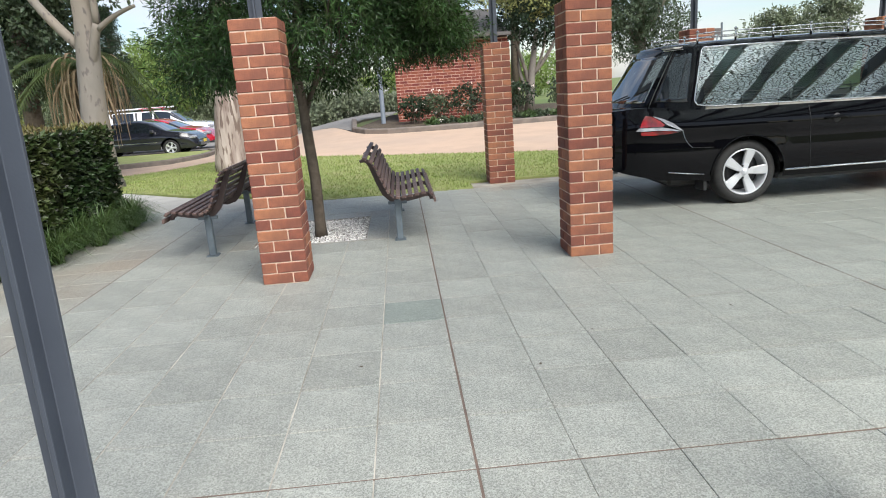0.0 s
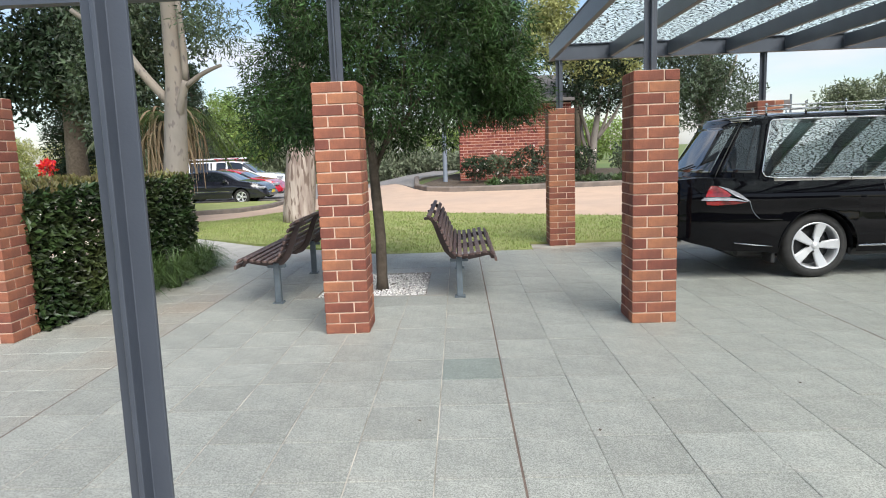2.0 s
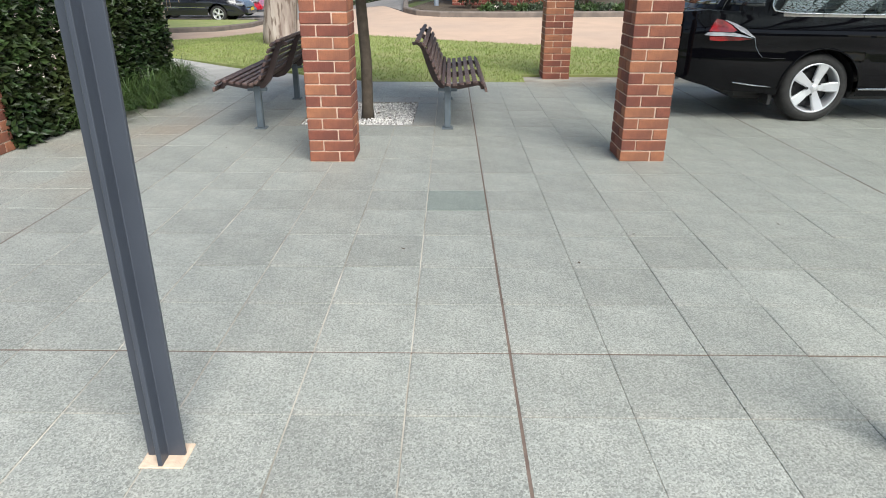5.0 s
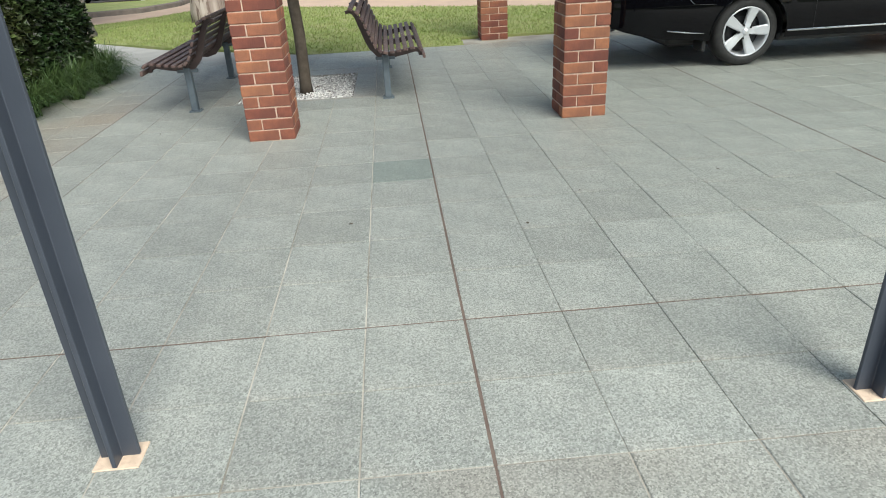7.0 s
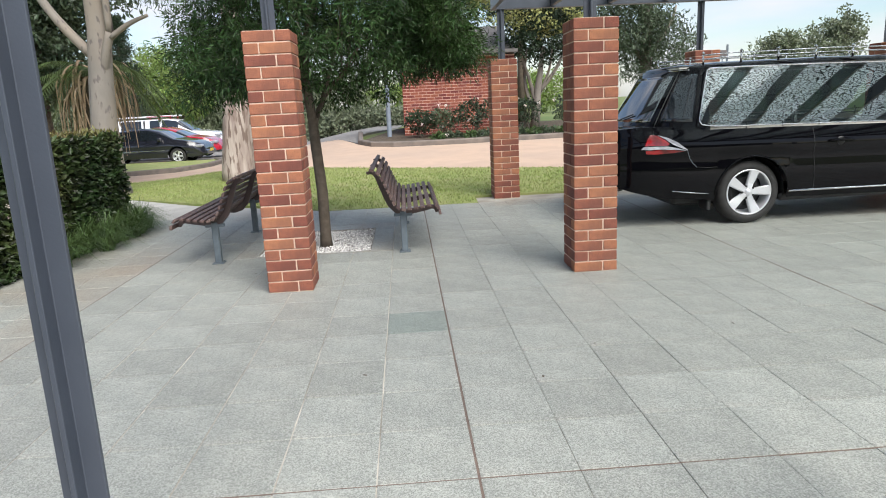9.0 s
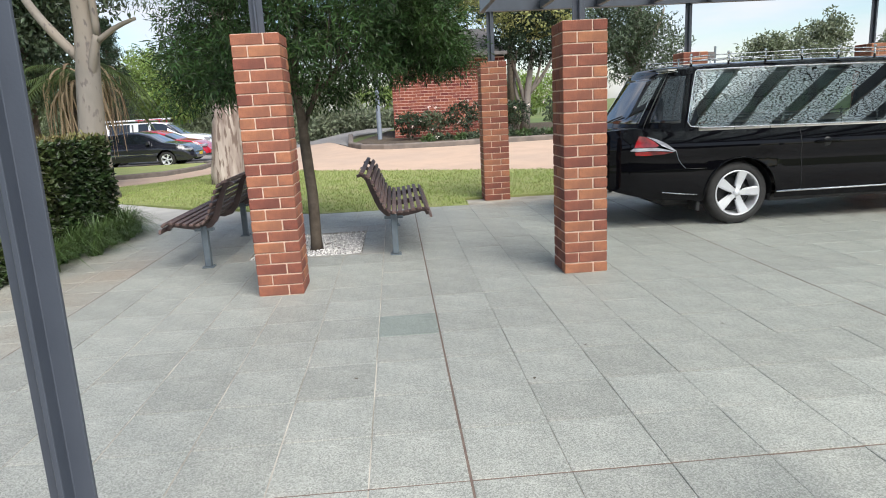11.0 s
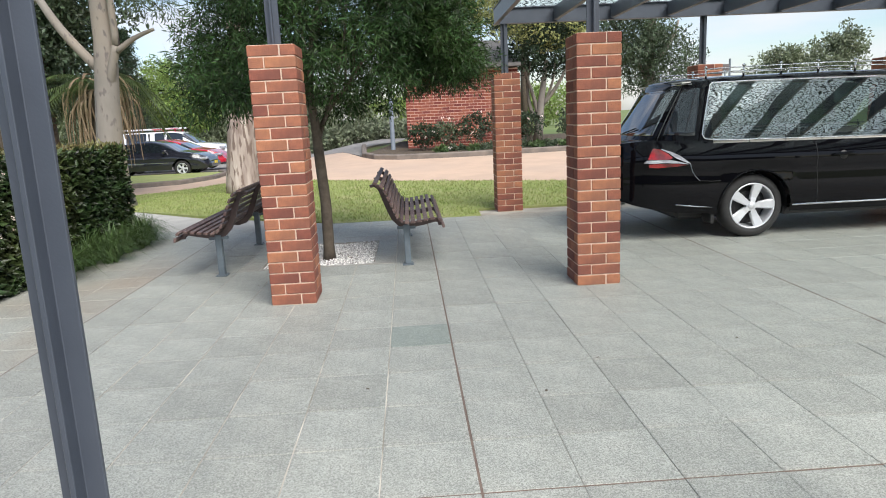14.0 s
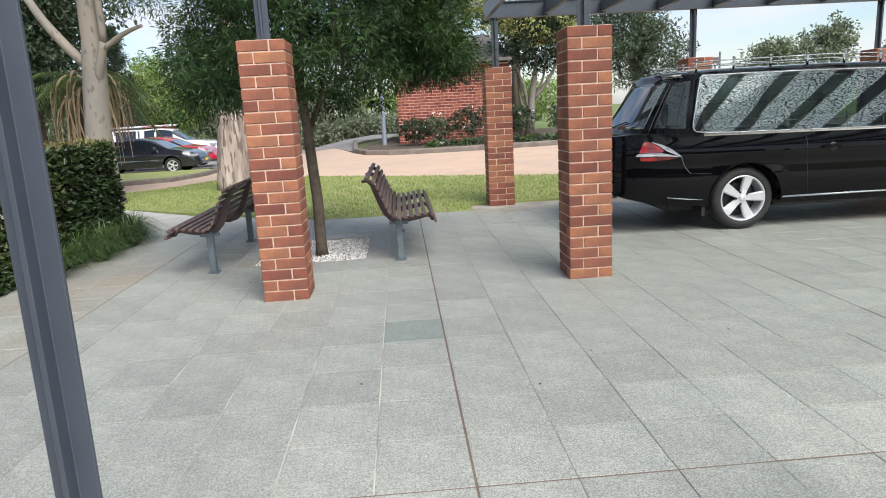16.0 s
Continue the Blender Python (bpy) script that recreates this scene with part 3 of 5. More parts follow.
# ---------------------------------------------------------------- steel posts and canopy
def cross_outline(w=0.115, t=0.014):
    a, b = w / 2, t / 2
    return [(-b, -a), (b, -a), (b, -b), (a, -b), (a, b), (b, b), (b, a), (-b, a), (-b, b), (-a, b), (-a, -b), (-b, -b)]


def post(x, y, z0, z1, label, w=0.115, lean=0.0, pad=False):
    p = thing("steel_post", label, "post", (x, y, z0), group="canopy posts")
    bm = prism(cross_outline(w), 0.004 if pad else 0, z1 - z0)
    bmesh.ops.bevel(bm, geom=[e for e in bm.edges if abs(e.verts[0].co.z - e.verts[1].co.z) > 0.5], offset=0.002, segments=1, affect="EDGES")
    for v in bm.verts:
        v.co.x += lean * v.co.z
    part("shaft", bm, M_STEEL, p)
    if pad:
        part("base_pad", box(-0.065, 0.07, -0.062, 0.05, -0.002, 0.005, 0.002), M_PAD, p, "crumbling sandy mortar pad")
    return p


BEAM_Z = 2.66
post(-0.922, 1.538, 0, BEAM_Z, "charcoal steel cross-section post on a sandy mortar pad", lean=0.008, pad=True)
post(1.428, 1.52, 0, BEAM_Z, "charcoal steel cross-section post casting a soft shadow", pad=True)
for x, y in ((1.475, 5.175), (-0.98, 5.115), (1.44, 9.57), (-3.89, 5.11), (4.36, 9.60), (7.20, 9.60)):
    post(x, y, 1.972, BEAM_Z, "charcoal steel post on top of a brick pillar", 0.10)


def channel(x0, x1, y0, y1, z0, z1):
    """A flanged beam with a web set back from its flanges."""
    bm = bmesh.new()
    if x1 - x0 > y1 - y0:
        c = (y0 + y1) / 2
        add_box(bm, x0, x1, y0, y1, z0, z0 + 0.012)
        add_box(bm, x0, x1, y0, y1, z1 - 0.012, z1)
        add_box(bm, x0, x1, c - 0.02, c + 0.02, z0 + 0.012, z1 - 0.012)
    else:
        c = (x0 + x1) / 2
        add_box(bm, x0, x1, y0, y1, z0, z0 + 0.012)
        add_box(bm, x0, x1, y0, y1, z1 - 0.012, z1)
        add_box(bm, c - 0.02, c + 0.02, y0, y1, z0 + 0.012, z1 - 0.012)
    return bm


canopy = thing("canopy", "charcoal steel canopy with leaf-patterned glass over the drive", "canopy", (0, 0, 0))
part("front_beam", channel(1.36, 9.6, 9.52, 9.62, BEAM_Z, BEAM_Z + 0.22), M_STEEL, canopy)
part("rear_beam", channel(1.36, 9.6, 1.48, 1.59, BEAM_Z, BEAM_Z + 0.22), M_STEEL, canopy)
part("edge_beam", channel(1.30, 1.358, 1.48, 9.64, BEAM_Z, BEAM_Z + 0.22), M_STEEL, canopy)
for k in range(1, 10):
    x = 1.36 + 0.82 * k
    part("rafter", box(x - 0.03, x + 0.03, 1.595, 9.515, BEAM_Z + 0.02, BEAM_Z + 0.20, 0.004), M_STEEL, canopy)
for k in range(10):
    x = 1.36 + 0.82 * k
    part("glass_panel", box(x + 0.003, x + 0.817, 1.49, 9.62, BEAM_Z + 0.224, BEAM_Z + 0.234), M_CANOPY, canopy, "pale leaf-patterned glass").visible_shadow = False
pergola = thing("pergola_beam", "charcoal steel beam spanning the brick pillars", "beam", (0, 0, 0))
part("beam", channel(-6.5, 1.29, 5.06, 5.17, BEAM_Z, BEAM_Z + 0.2), M_STEEL, pergola)
porch = thing("pergola_beam", "charcoal steel beam spanning the slender posts", "beam", (0, 0, 0))
part("beam", channel(-6.5, 1.29, 1.48, 1.59, BEAM_Z, BEAM_Z + 0.2), M_STEEL, porch)


# ---------------------------------------------------------------- benches
def bench_profile():
    """Seat and back curve, from the front roll to the back's top: x ahead, z up."""
    return [(0.342, 0.38), (0.336, 0.42), (0.308, 0.448), (0.265, 0.456), (0.18, 0.442), (0.09, 0.43), (0.01, 0.424), (-0.045, 0.44), (-0.09, 0.49),
            (-0.122, 0.56), (-0.152, 0.635), (-0.18, 0.705), (-0.207, 0.762), (-0.243, 0.80), (-0.288, 0.812), (-0.33, 0.798)]


def along(points, dist):
    for (x0, z0), (x1, z1) in zip(points, points[1:]):
        s = math.hypot(x1 - x0, z1 - z0)
        if dist <= s:
            u = dist / s
            return x0 + (x1 - x0) * u, z0 + (z1 - z0) * u, math.atan2(z1 - z0, x1 - x0)
        dist -= s
    return None


SLAT = None


def bench(at, turn, label):
    global SLAT
    b = thing("bench", label, "bench", at, turn, "slatted benches round the tree")
    prof = bench_profile()
    length = 1.95
    if SLAT is None:
        bm = box(-0.0205, 0.0205, -length / 2, length / 2, 0, 0.024, 0.004)
        SLAT = bpy.data.meshes.new("slat")
        bm.normal_update()
        bm.to_mesh(SLAT)
        bm.free()
        SLAT.materials.append(M_SLAT)
    d = 0.012
    while (hit := along(prof, d)) is not None:
        x, z, a = hit
        ob = new("slat", SLAT)
        ob.parent = b
        ob.matrix_basis = Matrix.Translation((x, 0, z)) @ Matrix.Rotation(-a + math.pi, 4, "Y")
        d += 0.0625
    for y in (-0.80, 0.0, 0.80):
        bm = bmesh.new()
        outer = [(x, z - 0.004) for x, z in prof]
        inner = []
        for i, (x, z) in enumerate(prof):
            p, q = prof[max(i - 1, 0)], prof[min(i + 1, len(prof) - 1)]
            t = Vector((q[0] - p[0], q[1] - p[1])).normalized()
            deep = 0.03 + 0.03 * math.sin(math.pi * i / (len(prof) - 1))
            inner.append((x - t.y * deep, z + t.x * deep))
        rings = []
        for (a, c), (e, f) in zip(outer, inner):
            rings.append([bm.verts.new((a, y - 0.02, c)), bm.verts.new((a, y + 0.02, c)), bm.verts.new((e, y + 0.02, f)), bm.verts.new((e, y - 0.02, f))])
        for r0, r1 in zip(rings, rings[1:]):
            for k in range(4):
                bm.faces.new((r0[k], r0[(k + 1) % 4], r1[(k + 1) % 4], r1[k]))
        bm.faces.new(rings[0])
        bm.faces.new(rings[-1][::-1])
        bmesh.ops.recalc_face_normals(bm, faces=bm.faces[:])
        part("frame", bm, M_BENCH_IRON, b, "dark painted iron frame")
    for y in (-0.80, 0.80):
        leg = part("leg", box(-0.03, 0.03, y - 0.03, y + 0.03, 0.008, 0.40, 0.006), M_GREY_STEEL, b, "grey steel pedestal leg")
        bm = box(-0.055, 0.055, y - 0.055, y + 0.055, 0.0, 0.009, 0.002)
        for sx in (-0.04, 0.04):
            for sy in (-0.04, 0.04):
                add_tube(bm, [(sx, y + sy, 0.008), (sx, y + sy, 0.018)], 0.007, 6)
        part("foot_plate", bm, M_GREY_STEEL, leg)
        part("bracket", box(-0.09, 0.09, y - 0.022, y + 0.022, 0.355, 0.385, 0.004), M_GREY_STEEL, leg)
    return b


bench((-0.075, 6.98, 0), 0, "brown timber slat bench facing the driveway on grey legs")
bench((-1.868, 6.95, 0), 180, "brown timber slat bench facing the hedge on grey legs")


# ---------------------------------------------------------------- the terrace tree
def limb(bm, p0, p1, r0, r1, bend=0.1, n=6, sides=7, seed=0, wobble=0.15):
    r = random.Random(seed)
    p0, p1 = Vector(p0), Vector(p1)
    off = Vector((r.uniform(-1, 1), r.uniform(-1, 1), r.uniform(-0.3, 0.6))) * bend * (p1 - p0).length
    pts, rad = [], []
    for i in range(n + 1):
        u = i / n
        pts.append(p0.lerp(p1, u) + off * math.sin(u * math.pi))
        rad.append(r0 + (r1 - r0) * u)
    add_tube(bm, pts, rad, sides, wobble)
    return pts


def terrace_tree():
    t = thing("tree", "dense fine-leaved olive-green tree growing from the gravel pit", "tree", (-0.90, 6.70, -0.03))
    bm = bmesh.new()
    add_tube(bm, [(0, 0, 0), (0.004, 0, 0.15), (0.0, 0.0, 0.6), (-0.02, 0, 1.05), (-0.04, 0, 1.4), (-0.08, 0.02, 1.75)],
             [0.072, 0.060, 0.055, 0.051, 0.049, 0.043], 12, 0.25)
    tips = []
    rr = random.Random(3)
    tips += limb(bm, (-0.03, 0, 1.22), (0.28, 0.05, 1.75), 0.032, 0.02, 0.12, seed=1)
    tips += limb(bm, (-0.08, 0.02, 1.72), (-0.5, 0.2, 2.7), 0.04, 0.015, 0.1, seed=2)
    tips += limb(bm, (-0.08, 0.02, 1.72), (0.25, 0.1, 3.0), 0.045, 0.015, 0.1, seed=3)
    tips += limb(bm, (0.28, 0.05, 1.75), (1.0, 0.1, 2.5), 0.02, 0.01, 0.1, seed=4)
    for k in range(26):
        a = rr.uniform(0, 6.28)
        e = Vector((0.25 + 1.45 * math.cos(a) * rr.uniform(0.5, 1), 0.2 + 1.3 * math.sin(a) * rr.uniform(0.4, 1), rr.uniform(1.7, 4.0)))
        limb(bm, rr.choice(tips), e, 0.016, 0.004, 0.15, 5, 5, seed=k + 10)
    part("trunk", bm, M_BARK, t, "slender brown trunk with forked limbs", True)
    g = np.random.default_rng(11)
    cl = []
    while len(cl) < 900:
        p = g.uniform((-1.6, -1.5, 1.38), (2.1, 1.85, 4.6))
        q = (p - np.array([0.15, 0.15, 2.7])) / np.array([1.68, 1.65, 1.8])
        lump = 0.86 + 0.26 * noise.noise(Vector(p * 1.4))
        r = np.linalg.norm(q)
        floor = 1.60 + 0.2 * noise.noise(Vector((p[0] * 3, p[1] * 3, 7.0))) + max(0, p[0] - 0.6) * 0.16
        thin_out = noise.noise(Vector(p * 2.3 + np.array([3.0, 9.0, 1.0]))) < 0.28
        if r < lump and r > 0.25 and p[2] > floor and thin_out:
            cl.append(p)
    for c, r, k in (((1.15, 0.1, 2.4), (0.58, 0.8, 0.58), 95), ((-1.02, 0.1, 2.0), (0.36, 0.5, 0.55), 55), ((1.22, 0.2, 2.15), (0.40, 0.6, 0.40), 55), ((1.42, 0.1, 2.05), (0.34, 0.5, 0.34), 45), ((1.3, 0.1, 2.75), (0.32, 0.5, 0.4), 35)):
        cl += list(ellipsoid_points(g, k, c, r, 0.1)[0])
    v, f = crown_arrays(g, np.array(cl), 112, 0.072, 0.0125, 0.20, droop=0.45, spread=0.6)
    mesh_from("crown", v, f, M_LEAF, t)
    return t


terrace_tree()


# ---------------------------------------------------------------- hedge and strappy border
def hedge():
    h = thing("hedge", "clipped dark green leafy hedge with bronze tips", "hedge", (-3.66, 5.3, 0))
    # plain box painted near black, standing in for shade behind the leaves
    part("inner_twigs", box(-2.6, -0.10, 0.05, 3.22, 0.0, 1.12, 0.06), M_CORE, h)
    g = np.random.default_rng(21)
    pts, aims = [], []

    def face(n, make, aim):
        p = make(n)
        bumps = np.array([noise.noise(Vector(q * 3.0)) + 0.5 * noise.noise(Vector(q * 8.0)) for q in p])
        pts.append(p + np.array(aim) * (bumps[:, None] * 0.07 - g.uniform(0, 1, (n, 1)) ** 1.5 * 0.13))
        aims.append(np.tile(aim, (n, 1)))

    face(11000, lambda n: np.stack([np.zeros(n), g.uniform(-0.05, 3.3, n), g.uniform(0.02, 1.22, n)], 1), (0.8, 0, 0.2))
    face(3800, lambda n: np.stack([g.uniform(-2.6, 0, n), np.full(n, 3.3), g.uniform(0.02, 1.22, n)], 1), (0, 0.8, 0.2))
    face(2500, lambda n: np.stack([g.uniform(-2.6, 0, n), np.zeros(n), g.uniform(0.02, 1.22, n)], 1), (0, -0.8, 0.2))
    p, a = np.concatenate(pts), np.concatenate(aims)
    v, f = leaf_arrays(g, p, 0.082, 0.043, a, 0.7, 0.15)
    mesh_from("side_leaves", v, f, M_HEDGE, h)
    pts, aims = [], []
    face(9000, lambda n: np.stack([g.uniform(-2.6, 0.0, n), g.uniform(-0.02, 3.3, n), np.full(n, 1.24)], 1), (0, 0, 0.9))
    v, f = leaf_arrays(g, pts[0], 0.06, 0.03, aims[0], 0.6, 0.0)
    top = mesh_from("top_leaves", v, f, M_HEDGE_TOP, h)
    top["label"] = "bronze-tipped new leaves"
    n = 26
    p = np.stack([np.full(n, 0.03), g.uniform(0.0, 1.3, n), g.uniform(0.55, 1.1, n)], 1)
    p = np.repeat(p, 9, axis=0) + g.normal(size=(n * 9, 3)) * 0.008
    v, f = leaf_arrays(g, p, 0.018, 0.013, np.tile((0.8, 0, 0.2), (n * 9, 1)), 0.9)
    bl = mesh_from("blossoms", v, f, M_PETAL_W, h)
    bl["label"] = "small white blossoms"
    return h


hedge()


def tuft(seed, n=130, length=0.58):
    g = np.random.default_rng(seed)
    verts, faces = [], []
    for k in range(n):
        a, out = g.uniform(0, 6.283), g.uniform(0.25, 1.0)
        ln, w = length * g.uniform(0.6, 1.15), g.uniform(0.004, 0.007)
        d, s = np.array([math.cos(a), math.sin(a), 0]), np.array([-math.sin(a), math.cos(a), 0])
        b0 = np.array([g.normal() * 0.03, g.normal() * 0.03, 0])
        i0 = len(verts)
        for u in (0, 0.35, 0.7, 1.0):
            p = b0 + d * ln * out * u * (0.55 + 0.45 * u) + np.array([0, 0, ln * (1.15 * u - (0.35 + 0.75 * out) * u * u)])
            p[2] = max(p[2], 0.004)
            ww = w * (1 - 0.85 * u)
            verts += [tuple(p + s * ww), tuple(p - s * ww)]
        for q in range(3):
            faces.append((i0 + 2 * q, i0 + 2 * q + 1, i0 + 2 * q + 3, i0 + 2 * q + 2))
    return verts, faces


proto = []
for s in range(3):
    v, f = tuft(s + 40)
    proto.append(mesh_from("grass_tuft", v, f, M_STRAP))
    tagged(proto[-1], "arching strappy green border grass beside the hedge", "border grass", "border grasses")
rr = random.Random(8)
spots = [(-3.54 + rr.uniform(-0.06, 0.10), 6.05 + 0.155 * k + rr.uniform(-0.04, 0.04), rr.uniform(0.85, 1.25)) for k in range(17)]
spots += [(-3.42 + rr.uniform(-0.05, 0.09), 7.1 + 0.2 * k, rr.uniform(0.7, 1.0)) for k in range(8)]
spots += [(-3.6 - 0.12 * k, 8.68 + rr.uniform(-0.04, 0.06), rr.uniform(0.9, 1.15)) for k in range(5)]
for k, (x, y, s) in enumerate(spots):
    src = proto[k % 3]
    ob = src if k < 3 else copy_thing(src, pose(0, 0, 0))
    ob.matrix_basis = pose(x, y, 0.0, 0, 0, rr.uniform(0, 360)) @ Matrix.Scale(s, 4)


# ---------------------------------------------------------------- cars
def lerp_table(table):
    def f(x):
        for (x0, v0), (x1, v1) in zip(table, table[1:]):
            if x <= x1:
                u = (x - x0) / (x1 - x0) if x1 > x0 else 0
                u = min(1, max(0, u))
                return v0 + (v1 - v0) * u
        return table[-1][1]
    return f


def car_surface(roof, belt, sill, half, arches, tumble=0.27, bulge=0.0):
    """Side skin as a function: y of the flank at x and z, for the body of a car that points to +x."""
    def flank(x, z):
        h, b = half(x), belt(x)
        if z > b:
            return h - tumble * (z - b)
        c = b - 0.19
        if z > c:
            return h + 0.05 * (1 - ((z - c) / 0.19) ** 1.7)
        low = max(0.0, 0.50 - z)
        scoop = 0.016 * math.sin(min(1.0, (c - z) / 0.2) * math.pi)
        return h + 0.05 - scoop - 0.05 * (c - z) - 0.45 * low * low
    return flank


def car_body(parent, xs, roof, belt, sill, half, arches, paint, glass, side_glass, roof_glass, open_side=None, tumble=0.27):
    flank = car_surface(roof, belt, sill, half, arches, tumble)
    extra = []
    for cx, r in arches:
        extra += [cx + r * math.cos(math.pi * k / 16) for k in range(17)] + [cx - r - 0.001, cx + r + 0.001]
    xs = sorted(set(round(x, 4) for x in list(xs) + extra))
    lows, ups, tops = 12, 8, 5
    rows = []
    for x in xs:
        zb = sill(x)
        for cx, r in arches:
            if abs(x - cx) <= r:
                zb = max(zb, 0.33 + math.sqrt(max(r * r - (x - cx) ** 2, 0)))
        b, rf = belt(x), roof(x)
        zb = min(zb, b - 0.02)
        edge = max(b + 0.001, rf - 0.07 * min(1.0, max(0.0, (rf - b) / 0.3)))
        crest = max(b - 0.19, zb + 0.3 * (b - zb))
        levels = [zb + (crest - zb) * k / 7 for k in range(7)] + [crest + (b - crest) * k / 5 for k in range(5)]
        sect = [(flank(x, z), z) for z in levels]
        sect += [(flank(x, b + (edge - b) * k / ups), b + (edge - b) * k / ups) for k in range(ups + 1)]
        ye, ze = sect[-1]
        rise = max(rf - ze, 0.002)
        for k in range(1, tops + 1):
            a = math.pi / 2 * k / tops
            sect.append((ye * (1 - math.sin(a) ** 1.0 * 1.0) if k == tops else ye * math.cos(a) ** 0.55, ze + rise * math.sin(a)))
        sect[-1] = (0.0, ze + rise)
        rows.append(sect)
    body, pane = bmesh.new(), bmesh.new()
    maps = []
    for bm in (body, pane):
        grid = []
        for x, sect in zip(xs, rows):
            right = [bm.verts.new((x, -y, z)) for y, z in sect]
            left = [bm.verts.new((x, y, z)) for y, z in sect[:-1]]
            grid.append(right + left[::-1])
        maps.append(grid)
    n = len(maps[0][0])
    m = len(rows[0])
    for i in range(len(xs) - 1):
        xm = (xs[i] + xs[i + 1]) / 2
        for k in range(n - 1):
            j = k if k < m - 1 else n - 2 - k
            zone = "low" if j < lows else ("side" if j < lows + ups else "top")
            sect = rows[i]
            zm = (sect[j][1] + sect[j + 1][1]) / 2
            is_glass = (zone == "side" and any(a < xm < b for a, b in side_glass) and lows + 1 <= j < lows + ups - 0) or \
                       (zone == "top" and any(a < xm < b for a, b in roof_glass)) or \
                       (zone == "side" and any(a < xm < b for a, b in roof_glass) and j > lows + ups - 3)
            if open_side and zone == "side" and open_side(xm, zm):
                continue
            which = 1 if is_glass else 0
            g = maps[which]
            (pane if which else body).faces.new((g[i][k], g[i + 1][k], g[i + 1][k + 1], g[i][k + 1]))
    body.faces.new(maps[0][0])
    body.faces.new(maps[0][-1][::-1])
    for bm in (body, pane):
        bmesh.ops.delete(bm, geom=[v for v in bm.verts if not v.link_faces], context="VERTS")
        bmesh.ops.recalc_face_normals(bm, faces=bm.faces[:])
    bd = part("body", body, paint, parent, "", True)
    mids = (xs[0] + xs[-1]) / 2
    groups = {}
    for f in pane.faces:
        c = f.calc_center_median()
        top = any(a < c.x < b for a, b in roof_glass) and not any(a < c.x < b for a, b in side_glass)
        span = [k for k, (a, b) in enumerate(side_glass) if a < c.x < b]
        key = ("windscreen" if c.x > mids else "rear_window") if top else ("side_window", span[0] if span else 9, c.y > 0)
        groups.setdefault(key, []).append([v.co.copy() for v in f.verts])
    pane.free()
    for key, quads in groups.items():
        bm = bmesh.new()
        for q in quads:
            bm.faces.new([bm.verts.new(c) for c in q])
        bmesh.ops.remove_doubles(bm, verts=bm.verts[:], dist=0.0005)
        bmesh.ops.recalc_face_normals(bm, faces=bm.faces[:])
        part(key if isinstance(key, str) else key[0], bm, glass, parent, "dark car glass", True)
    return bd, flank


def lathe(profile, cx, cz, y_sign=1, sides=40):
    """Turned about the y axis: profile of (radius, y)."""
    bm = bmesh.new()
    rings = [[bm.verts.new((cx + r * math.cos(2 * math.pi * k / sides), y, cz + r * math.sin(2 * math.pi * k / sides))) for k in range(sides)] for r, y in profile]
    for a, b in zip(rings, rings[1:]):
        for k in range(sides):
            bm.faces.new((a[k], a[(k + 1) % sides], b[(k + 1) % sides], b[k]))
    bmesh.ops.recalc_face_normals(bm, faces=bm.faces[:])
    return bm


def well(cx, r, y0, y1):
    """The dark half-round lining over a wheel."""
    bm = lathe([(r, y0), (r, y1), (0.02, y1)], cx, 0.33, sides=40)
    bmesh.ops.delete(bm, geom=[v for v in bm.verts if v.co.z < 0.26], context="VERTS")
    return bm


